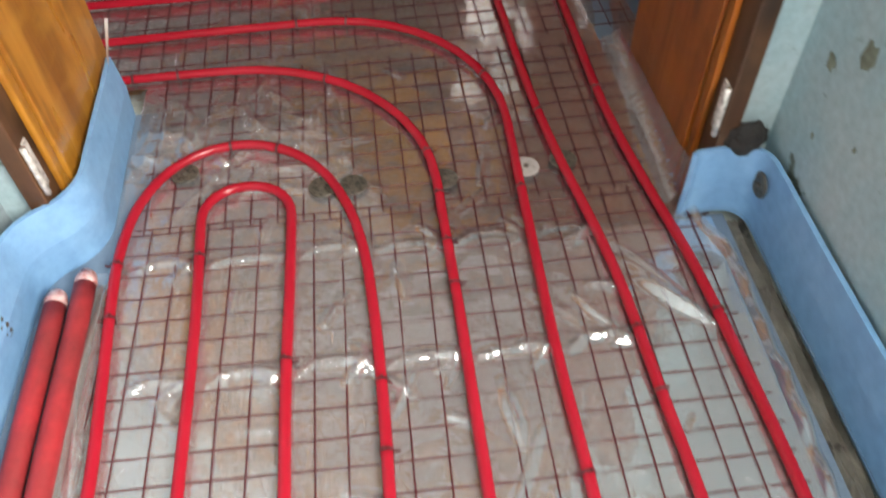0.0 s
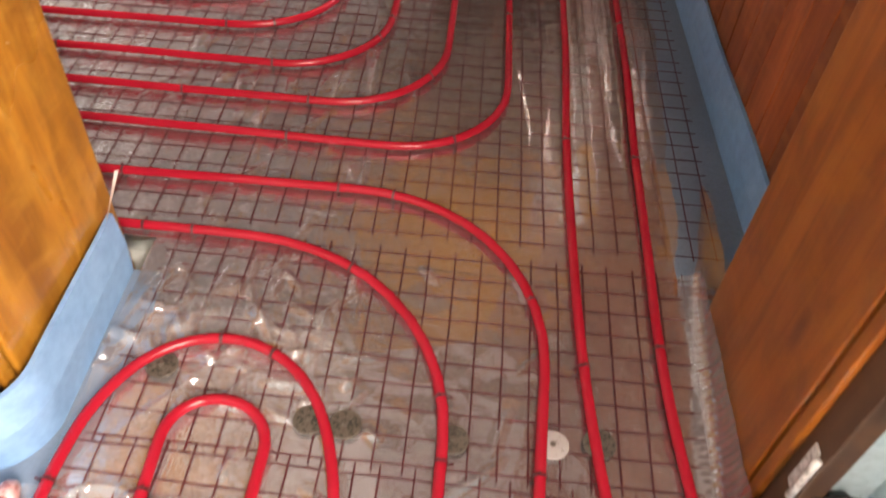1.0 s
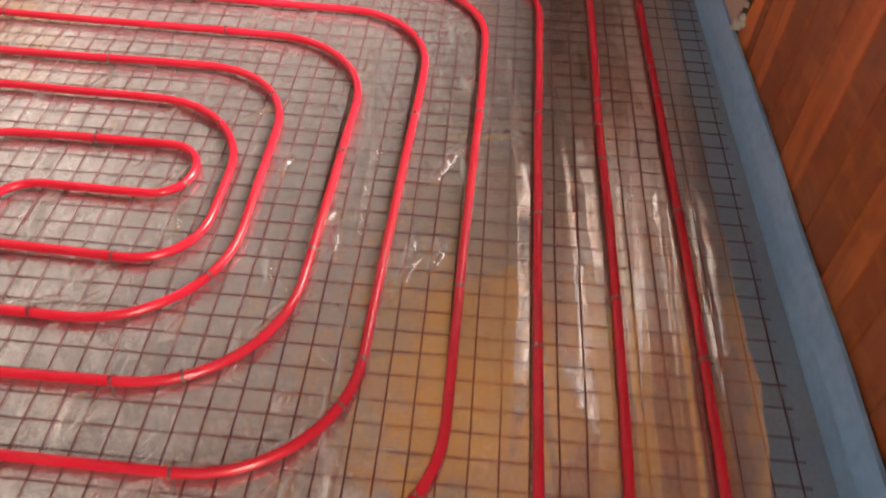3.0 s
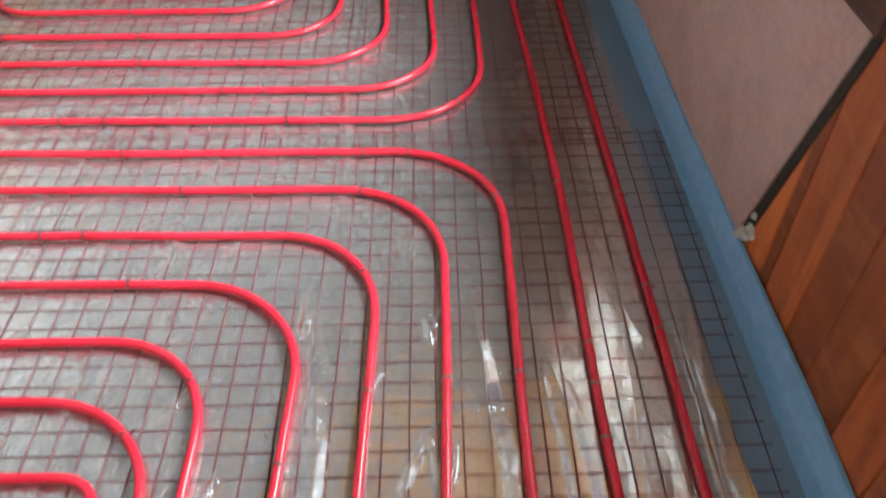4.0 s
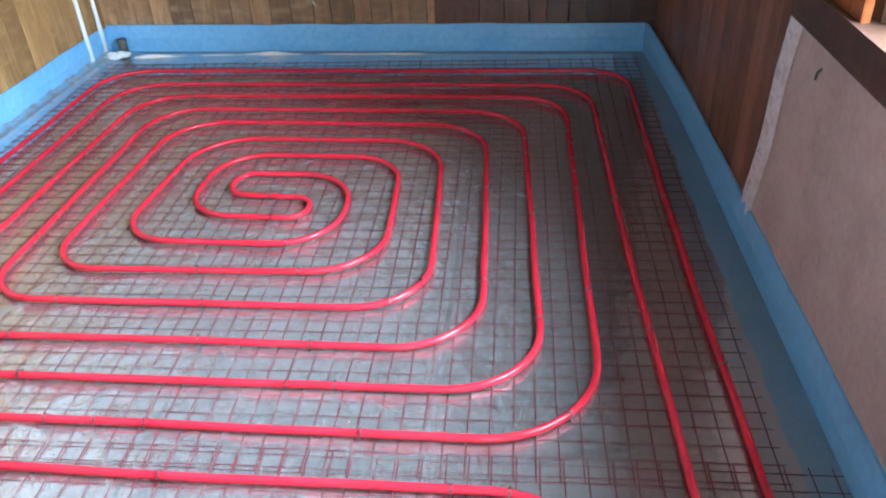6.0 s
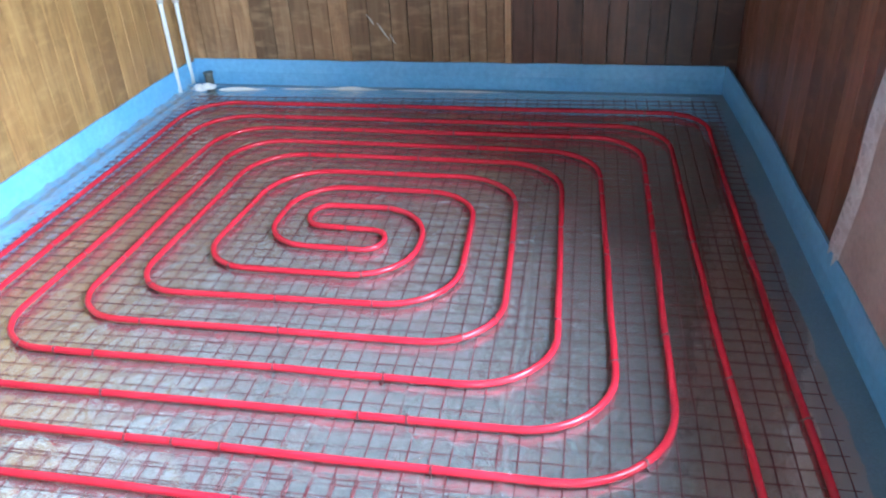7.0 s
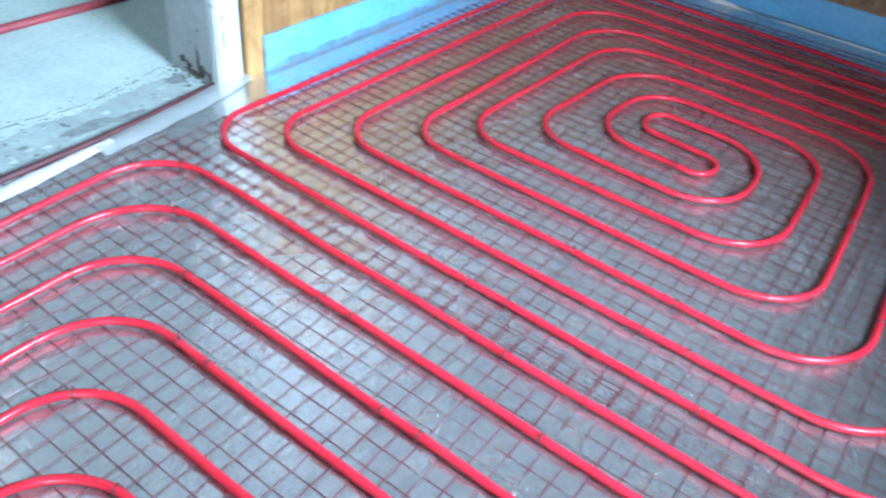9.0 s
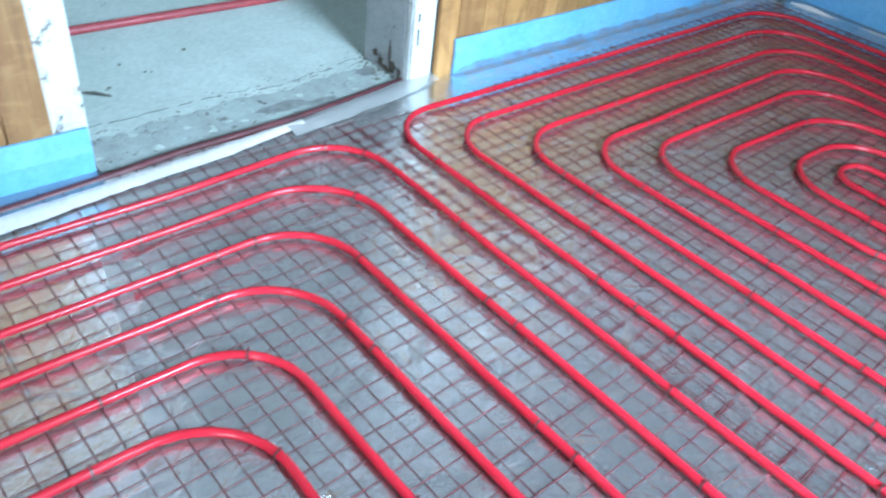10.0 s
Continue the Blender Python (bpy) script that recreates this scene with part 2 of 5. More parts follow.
    l.new(fr.outputs[0], ms.inputs[0])
    l.new(tr.outputs[0], ms.inputs[1])
    l.new(gl.outputs[0], ms.inputs[2])
    hz = n.new("ShaderNodeBsdfDiffuse")
    hz.inputs["Color"].default_value = (0.8, 0.8, 0.8, 1)
    l.new(nb2.outputs[0], hz.inputs["Normal"])
    mh = n.new("ShaderNodeMixShader")
    mh.inputs[0].default_value = haze
    l.new(ms.outputs[0], mh.inputs[1])
    l.new(hz.outputs[0], mh.inputs[2])
    l.new(mh.outputs[0], out.inputs["Surface"])
    return m


FILM = clear_film("clear_film", 0.06)
FILM_MILKY = clear_film("milky_film", 0.14, 0.5)
FILM_CLOUDY = clear_film("cloudy_film", 0.10, 0.06)
FILM_LOOSE = clear_film("loose_film_edge", 0.30, 0.4)
FILM_EDGE = stained("film_edge", (0.78, 0.75, 0.72), (0.62, 0.59, 0.60), 14, 0.25, 0.6, fine=70)


def glass():
    m, n, l, p = material("window_glass")
    p.inputs["Transmission Weight"].default_value, p.inputs["Roughness"].default_value = 1.0, 0.02
    return m


GLASS = glass()


# ---- mesh helpers ----
def finish(name, bm, mat, smooth=False):
    me = bpy.data.meshes.new(name)
    bmesh.ops.recalc_face_normals(bm, faces=bm.faces)
    if smooth:
        for f in bm.faces:
            f.smooth = True
    bm.to_mesh(me)
    bm.free()
    me.materials.append(mat)
    return me


def thing(name, label, category, at=(0, 0, 0), group="", kind=""):
    ob = new(name)
    ob.location = at
    ob.empty_display_size = 0.1
    return tagged(ob, label, category, group, kind)


def part(name, bm, mat, parent, label="", smooth=False):
    """One mesh object under a thing or a part; its mesh is in the world's coordinates less the parent's place."""
    ob = new(name, finish(name, bm, mat, smooth))
    ob.parent = parent
    if label:
        tagged(ob, label)
    return ob


def solo(name, bm, mat, label, category, group="", kind="", smooth=False):
    return tagged(new(name, finish(name, bm, mat, smooth)), label, category, group, kind)


def box(bm, x0, x1, y0, y1, z0, z1, bevel=0.0):
    r = bmesh.ops.create_cube(bm, size=1.0)
    for v in r["verts"]:
        v.co = Vector(((x0 + x1) / 2 + v.co.x * (x1 - x0), (y0 + y1) / 2 + v.co.y * (y1 - y0), (z0 + z1) / 2 + v.co.z * (z1 - z0)))
    if bevel:
        es = list({e for v in r["verts"] for e in v.link_edges})
        bmesh.ops.bevel(bm, geom=es, offset=bevel, segments=2, affect="EDGES", profile=0.6)
    return bm


def boxed(*a, bevel=0.003):
    return box(bmesh.new(), *a, bevel=bevel)


def sweep(bm, pts, radius, seg=8, closed_ends=True, flat=1.0):
    """A tube along a line of points."""
    pts = [Vector(p) for p in pts]
    rings = []
    for i, p in enumerate(pts):
        d = (pts[min(i + 1, len(pts) - 1)] - pts[max(i - 1, 0)]).normalized()
        side = d.cross(Vector((0, 0, 1)))
        side = side.normalized() if side.length > 1e-4 else Vector((1, 0, 0))
        up = side.cross(d).normalized()
        r = radius(i) if callable(radius) else radius
        rings.append([bm.verts.new(p + side * math.cos(2 * math.pi * k / seg) * r + up * math.sin(2 * math.pi * k / seg) * r * flat) for k in range(seg)])
    for a, b in zip(rings, rings[1:]):
        for k in range(seg):
            bm.faces.new((a[k], a[(k + 1) % seg], b[(k + 1) % seg], b[k]))
    if closed_ends:
        bm.faces.new(rings[0])
        bm.faces.new(rings[-1][::-1])
    return bm


def rounded(corners, step=0.025):
    """A line through corners (x, y, radius), each rounded off, as evenly spaced points."""
    out = [Vector(corners[0][:2])]
    for a, b, c in zip(corners, corners[1:], corners[2:]):
        A, B, C = Vector(a[:2]), Vector(b[:2]), Vector(c[:2])
        u, w = (A - B), (C - B)
        lu, lw = u.length, w.length
        u.normalize(), w.normalize()
        cut = min(b[2] * 1.0, lu * 0.49, lw * 0.49) if len(b) > 2 else 0.0
        p0, p1 = B + u * cut, B + w * cut
        k = 0.5523 * 1.02
        h0, h1 = p0 - u * cut * k, p1 - w * cut * k
        for i in range(0, 11):
            t = i / 10
            out.append(p0 * (1 - t) ** 3 + h0 * 3 * t * (1 - t) ** 2 + h1 * 3 * t * t * (1 - t) + p1 * t ** 3)
    out.append(Vector(corners[-1][:2]))
    even, left = [out[0]], step
    for a, b in zip(out, out[1:]):
        d = (b - a).length
        while d >= left and d > 1e-9:
            a = a + (b - a) * (left / d)
            even.append(a)
            d -= left
            left = step
        left -= d
    even.append(out[-1])
    return even


# ---- structure ----
def structure(name, bm, mat, label, category="wall", smooth=False):
    return solo(name, bm, mat, label, category, kind="structure", smooth=smooth)


PLANK_MESH = {}


def plank_mesh(w, h, mat):
    """A board of that width and height, 18 mm thick, with eased edges and a tongue's shadow gap."""
    key = (round(w, 3), round(h, 3), mat.name)
    if key not in PLANK_MESH:
        bm = bmesh.new()
        prof = [(0.0, 0.0), (0.0, 0.014), (0.002, 0.018), (w - 0.0035, 0.018), (w - 0.0015, 0.013), (w - 0.0015, 0.0)]
        lo = [bm.verts.new((x, -y, 0)) for x, y in prof]
        hi = [bm.verts.new((x, -y, h)) for x, y in prof]
        for k in range(len(prof)):
            j = (k + 1) % len(prof)
            bm.faces.new((lo[k], lo[j], hi[j], hi[k]))
        bm.faces.new(lo[::-1])
        bm.faces.new(hi)
        PLANK_MESH[key] = finish("plank", bm, mat)
    return PLANK_MESH[key]


def planks(parent, p0, p1, mat, gaps=(), z0=-0.02, z1=CEIL, widths=(0.085, 0.10, 0.115)):
    """Upright boards along a wall from p0 to p1; the room lies to the right of that way. gaps: (from, to, low, high) along the wall."""
    a, b = Vector(p0), Vector(p1)
    run, ang, s = (b - a).length, math.atan2(b.y - a.y, b.x - a.x), 0.0
    cuts = sorted({g for q in gaps for g in q[:2]})
    while s < run - 0.012:
        w = random.choice(widths)
        stop = min([c for c in cuts if c > s + 0.012] + [run])
        w = min(w, stop - s)
        if stop - s - w < 0.03:
            w = stop - s
        spans = [(z0, z1)]
        for f, t, lo, hi in gaps:
            if s + w / 2 > f and s + w / 2 < t:
                spans = [q for q in ((z0, lo), (hi, z1)) if q[1] - q[0] > 0.03]
        for lo, hi in spans:
            ob = new("plank", plank_mesh(w, hi - lo, mat))
            ob.parent = parent
            ob.matrix_basis = Matrix.Translation((a.x + math.cos(ang) * s, a.y + math.sin(ang) * s, lo)) @ Matrix.Rotation(ang, 4, "Z")
        s += w


# base slab and insulation
structure("ground", boxed(-300, 300, -300, 300, -0.95, -0.9, bevel=0), stained("earth", (0.10, 0.11, 0.05), (0.16, 0.13, 0.08), 0.4, 0.9), "earth and grass around the house", "ground")
bm = bmesh.new()
box(bm, -5.0, X_LEFT - 0.02, 1.5, 5.5, -0.30, -0.022)
box(bm, X_LEFT - 0.02, 0.95, 0.93, 6.7, -0.30, -0.05)
box(bm, -0.95, 0.85, -2.9, 0.93, -0.30, -0.05)
structure("floor", bm, CONCRETE, "pale grey bare concrete floor with cracks and dust", "floor")

FAR_R = x_right(Y_FAR)
WHITEWASH = stained("grey_whitewash", (0.52, 0.51, 0.50), (0.42, 0.41, 0.40), 3, 0.8, 0.3)
far_wall = structure("wall_far", boxed(X_LEFT - 0.3, 0.8, Y_FAR + 0.02, Y_FAR + 0.3, -0.05, CEIL, bevel=0), WHITEWASH, "far wall, whitewashed above upright brown boards")
bm = bmesh.new()
for y0, y1, z0, z1 in ((0.9, DOOR_Y0 - 0.09, -0.05, CEIL), (DOOR_Y1 + 0.11, Y_FAR + 0.3, -0.05, CEIL), (DOOR_Y0 - 0.09, DOOR_Y1 + 0.11, 2.12, CEIL)):
    box(bm, X_LEFT - 0.26, X_LEFT - 0.02, y0, y1, z0, z1)
left_wall = structure("wall_left", bm, WHITEWASH, "side wall, whitewashed above upright honey-coloured boards, with a doorway")
bm = bmesh.new()


def slanted(bm, y0, y1, z0, z1, off0=0.02, off1=0.24):
    vs = []
    for y in (y0, y1):
        for o in (off0, off1):
            for z in (z0, z1):
                vs.append(bm.verts.new((x_right(y) + o, y, z)))
    for q in ((0, 1, 3, 2), (4, 6, 7, 5), (0, 4, 5, 1), (2, 3, 7, 6), (0, 2, 6, 4), (1, 5, 7, 3)):
        bm.faces.new([vs[i] for i in q])
    return bm


for q in ((0.94, WIN_Y0, -0.05, CEIL), (WIN_Y1, Y_FAR + 0.3, -0.05, CEIL), (WIN_Y0, WIN_Y1, -0.05, WIN_Z0), (WIN_Y0, WIN_Y1, WIN_Z1, CEIL)):
    slanted(bm, *q)
right_wall = structure("wall_right", bm, WOOD_DARK, "window wall lined with upright red-brown boards")
bm = bmesh.new()
box(bm, X_LEFT - 0.26, -0.655, 0.95, Y_NEAR, -0.05, CEIL)
box(bm, 0.525, 0.68, 0.95, 1.378, -0.05, CEIL)
box(bm, -0.655, 0.525, 0.95, Y_NEAR, 2.10, CEIL)
near_wall = structure("wall_near", bm, PAINT_HALL, "thick wall with the doorway between hall and room")

DISTEMPER = stained("ceiling_distemper", (0.28, 0.26, 0.26), (0.23, 0.21, 0.21), 3, 0.7, 0.3)
bm = bmesh.new()
for k in range(28):
    x = X_LEFT - 0.1 + k * 0.11
    box(bm, x, x + 0.107, 2.75, Y_FAR + 0.1, CEIL, CEIL + 0.02)
box(bm, -5.0, 1.0, -2.9, 6.6, CEIL + 0.02, CEIL + 0.15)
structure("ceiling", bm, DISTEMPER, "ceiling of boards in grey distemper", "ceiling")
# Unseen ceiling part, its colour raised in place of light for the floor's reflection.
structure("ceiling_near", boxed(X_LEFT - 0.1, 0.7, Y_NEAR - 0.05, 2.746, CEIL - 0.004, CEIL + 0.016, bevel=0), stained("ceiling_paled", (0.78, 0.77, 0.75), (0.68, 0.67, 0.65), 3, 0.7, 0.3), "unseen ceiling part towards the doorway, paled to brighten the floor's reflection", "ceiling")
# Unseen boards placed for the floor's golden reflection, colour raised in place of light.
bm = bmesh.new()
for k in range(12):
    x = -0.72 + k * 0.10
    box(bm, x, min(x + 0.098, 0.47), 3.20, 4.66, CEIL - 0.022, CEIL - 0.002)
# Unseen dark boards, added to dim what the floor reflects.
bare = bmesh.new()
for k in range(12):
    x = -0.72 + k * 0.10
    for ya, yb in ((2.75, 3.196), (4.664, Y_FAR)):
        box(bare, x, min(x + 0.098, 0.47), ya, yb, CEIL - 0.012, CEIL - 0.002)
structure("ceiling_bare_boards", bare, stained("dark_ceiling_board", (0.30, 0.215, 0.165), (0.24, 0.165, 0.125), 4, 0.7, 0.3), "dark brown boards added unseen to dim the floor's reflection", "ceiling")
structure("ceiling_boarding", bm, WOOD_CEIL, "golden boards under the ceiling beside the window, added for the floor's reflection", "ceiling")
structure("ceiling_side_room", boxed(-4.75, X_LEFT - 0.255, 1.55, 5.45, CEIL - 0.02, CEIL + 0.01, bevel=0), PLASTER, "whitewashed ceiling of the room next door", "ceiling")
structure("ceiling_hall", boxed(-0.9, 0.9, -2.6, 0.94, CEIL - 0.02, CEIL + 0.01, bevel=0), DISTEMPER, "grey distempered ceiling of the hall", "ceiling")

# Unseen slab; its edge beyond the window wall is set to block high sky.
structure("roof", boxed(-5.6, 0.97, -3.4, 7.2, 2.74, 2.84, bevel=0), WOOD_DARK, "unseen roof slab added to block the sky", "roof")

# hall walls
HX0, HX1 = -0.735, 0.60
bm = bmesh.new()
for ya, yb, za, zb in ((-2.7, -1.1, -0.05, CEIL), (0.0, 0.95, -0.05, CEIL), (-1.1, 0.0, -0.05, 0.95), (-1.1, 0.0, 2.15, CEIL)):
    box(bm, HX1, HX1 + 0.2, ya, yb, za, zb)
structure("wall_hall_right", bm, PAINT_HALL, "hall wall in chipped pale blue paint")
# Darker copy of the hall paint, so less light bounces to the right.
structure("wall_hall_left", boxed(HX0 - 0.2, HX0, -2.7, 0.95, -0.05, CEIL, bevel=0), stained("dark_hall_paint", (0.28, 0.35, 0.37), (0.24, 0.30, 0.32), 5, 0.65, 0.5, extra=((0.20, 0.24, 0.22), 9.0, 0.66)), "hall wall in worn paint, darkened to bounce less light")
bm = bmesh.new()
box(bm, HX0, HX1, -2.75, -2.5, -0.05, CEIL)
structure("wall_hall_back", bm, PAINT_HALL, "plain end wall of the hall")

# next room beyond the side doorway
bm = bmesh.new()
box(bm, -4.9, -4.7, 1.5, 5.5, -0.3, CEIL)
box(bm, -4.7, X_LEFT - 0.26, 1.5, 1.6, -0.3, CEIL)
for xa, xb, za, zb in ((-4.7, -4.38, -0.3, CEIL), (-2.92, X_LEFT - 0.26, -0.3, CEIL), (-4.38, -2.92, -0.3, 0.8), (-4.38, -2.92, 2.2, CEIL)):
    box(bm, xa, xb, 5.4, 5.5, za, zb)
structure("wall_side_room", bm, PLASTER, "plain pale walls of the room next door")

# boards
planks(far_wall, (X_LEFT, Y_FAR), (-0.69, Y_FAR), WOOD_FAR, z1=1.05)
# Browner boards from here; their colour also holds the unlit corner's shade.
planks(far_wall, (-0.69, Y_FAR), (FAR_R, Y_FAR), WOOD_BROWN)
planks(left_wall, (X_LEFT, Y_NEAR), (X_LEFT, Y_FAR), WOOD_LEFT, z1=1.05, gaps=[(DOOR_Y0 - 0.09 - Y_NEAR, DOOR_Y1 + 0.11 - Y_NEAR, -0.02, 2.12)])
rl = math.hypot(Y_FAR - 1.44, 0.0556 * (Y_FAR - 1.44)) / (Y_FAR - 1.44)
planks(right_wall, (FAR_R, Y_FAR), (x_right(PANEL_Y1), PANEL_Y1), WOOD_REDBROWN)
planks(right_wall, (x_right(PANEL_Y1), PANEL_Y1), (x_right(1.44), 1.44), WOOD_RIGHT, [(0.0, (PANEL_Y1 - WIN_Y1) * rl, -0.02, WIN_Z0), ((PANEL_Y1 - WIN_Y1) * rl, (PANEL_Y1 - 3.30) * rl, -0.02, WIN_Z1), ((PANEL_Y1 - 3.30) * rl, (PANEL_Y1 - WIN_Y0) * rl, WIN_Z0, WIN_Z1)])
planks(near_wall, (-0.655, Y_NEAR), (X_LEFT, Y_NEAR), WOOD_RIGHT)


# ---- door frame to the hall ----
def jamb(name, x_face, way, y0, y1, label, mat):
    """Upright lining of the doorway with a rebate and a hinge leaf. way: +1 when the room's opening lies to +x."""
    j = thing(name, label, "door frame", kind="structure")
    t = -way

    def bx(xa, xb, *r, bevel=0.004):
        return boxed(min(xa, xb), max(xa, xb), *r, bevel=bevel)

    part("lining", bx(x_face, x_face + t * 0.04, y0 + 0.083, y1, -0.05, 2.09), mat, j)
    part("rebate", bx(x_face + t * 0.016, x_face + t * 0.05, y0, y0 + 0.0825, -0.05, 2.09), WOOD_DARK, j, "dark-stained rebate of the frame")
    part("bead", bx(x_face + t * 0.003, x_face + t * 0.0155, y0 + 0.052, y0 + 0.076, -0.05, 2.088, bevel=0.004), mat, j)
    hinge = part("hinge", bx(x_face + t * 0.013, x_face + t * 0.018, y0 + 0.016, y0 + 0.034, 0.17, 0.27, bevel=0.002), STEEL, j, "worn steel hinge leaf with white paint")
    bm = bmesh.new()
    sweep(bm, [(x_face + t * 0.010, y0 + 0.006, z) for z in (0.17, 0.20, 0.24, 0.27)], 0.006)
    part("knuckle", bm, STEEL, hinge, smooth=True)
    return j


jamb("door_jamb_left", -0.632, 1, 0.93, 1.375, "varnished orange-brown wooden door jamb, open, no door hung", WOOD_JAMB)
jamb("door_jamb_right", 0.478, -1, 0.93, 1.378, "varnished orange-brown wooden door jamb with a hinge leaf", WOOD_JAMB_SHADE)
structure("door_head", boxed(-0.655, 0.52, 0.95, 1.42, 2.05, 2.12), WOOD_JAMB, "varnished head board of the doorway", "door frame")


# ---- side doorway ----
def white_post(name, y0, y1, label):
    p = thing(name, label, "door frame", kind="structure")
    part("casing", boxed(X_LEFT - 0.03, X_LEFT + 0.004, y0, y1, -0.02, 2.12, bevel=0.006), PAINT_WHITE, p)
    yy = (y1 - 0.03, y1) if y1 < 3.5 else (y0, y0 + 0.03)
    part("reveal", boxed(X_LEFT - 0.26, X_LEFT - 0.031, yy[0], yy[1], -0.02, 2.12), PAINT_GREY, p, "grey-painted reveal board")
    return p


def gouges(post):
    """Patches at the foot of the far casing where the paint and wood have broken away."""
    rg = random.Random(31)
    mat = stained("rotten_wood_and_groove_shade", (0.045, 0.036, 0.028), (0.11, 0.085, 0.06), 45, 0.95, 0.8)
    for x, z, w, h in ((-2.585, 0.030, 0.020, 0.016), (-2.555, 0.012, 0.016, 0.022), (-2.500, 0.050, 0.007, 0.055), (-2.478, 0.020, 0.020, 0.024), (-2.445, 0.010, 0.012, 0.020), (-2.53, -0.004, 0.05, 0.010)):
        bm = bmesh.new()
        c = bm.verts.new((x, DOOR_Y1 - 0.0035, z))
        ring = []
        for k in range(14):
            q = k * math.pi / 7
            f = rg.uniform(0.6, 1.25)
            ring.append(bm.verts.new((x + w * math.cos(q) * f, DOOR_Y1 - 0.0012, z + h * math.sin(q) * f)))
        for a, b in zip(ring, ring[1:] + ring[:1]):
            bm.faces.new((c, a, b))
        part("gouge", bm, mat, post, "dark broken-away patch of the casing")
    for z, h in ((0.155, 0.030), (0.225, 0.014)):
        part("gouge", boxed(X_LEFT + 0.0035, X_LEFT + 0.006, DOOR_Y1 + 0.026, DOOR_Y1 + 0.033, z - h, z + h, bevel=0.001), mat, post, "dark slot in the casing")
    # A raised dark strip draws the groove; its shade is in the colour.
    part("groove", boxed(X_LEFT + 0.0035, X_LEFT + 0.0055, DOOR_Y1 + 0.004, DOOR_Y1 + 0.008, -0.015, 2.0, bevel=0), mat, post, "dark strip drawn for the groove along the casing")


white_post("side_door_post", DOOR_Y0 - 0.09, DOOR_Y0, "white-painted door casing with flaking paint")
gouges(white_post("side_door_post", DOOR_Y1, DOOR_Y1 + 0.10, "white-painted door casing, broken away at its foot"))
structure("side_door_head", boxed(X_LEFT - 0.26, X_LEFT + 0.004, DOOR_Y0 - 0.09, DOOR_Y1 + 0.10, 2.03, 2.12), PAINT_WHITE, "white-painted head of the side doorway", "door frame")


# ---- window ----
def window():
    w = thing("window_1", "old white-painted timber window above a dark sill", "window", kind="structure")
    part("window_sill", slanted(bmesh.new(), WIN_Y0 - 0.04, PANEL_Y1 + 0.02, WIN_Z0 - 0.085, WIN_Z0, -0.036, 0.075), WOOD_BROWN, w, "dark brown wooden sill board")
    # Coloured near-black so the lamp-lit outer sill passes for the dark outdoors.
    part("outer_sill", slanted(bmesh.new(), WIN_Y0, WIN_Y1, WIN_Z0 - 0.02, WIN_Z0 + 0.004, 0.13, 0.24), stained("sill_near_black", (0.018, 0.024, 0.02), (0.03, 0.035, 0.03), 12, 0.6), w, "outer sill, made near-black for the dark view outside")
    for n_, q in (("frame_bottom", (WIN_Y0, WIN_Y1, WIN_Z0 + 0.001, WIN_Z0 + 0.06)), ("frame_top", (WIN_Y0, WIN_Y1, WIN_Z1 - 0.06, WIN_Z1)), ("frame_side", (WIN_Y0, WIN_Y0 + 0.06, WIN_Z0 + 0.061, WIN_Z1 - 0.061)), ("frame_side", (WIN_Y1 - 0.06, WIN_Y1, WIN_Z0 + 0.061, WIN_Z1 - 0.061)), ("mullion", (3.695, 3.755, WIN_Z0 + 0.061, WIN_Z1 - 0.061))):
        part(n_, slanted(bmesh.new(), *q, 0.078, 0.128), PAINT_WHITE, w)
    for a, b in ((WIN_Y0 + 0.06, 3.695), (3.755, WIN_Y1 - 0.06)):
        pane = part("pane", slanted(bmesh.new(), a, b, WIN_Z0 + 0.06, WIN_Z1 - 0.06, 0.100, 0.104), GLASS, w)
        pane.visible_shadow = False


window()


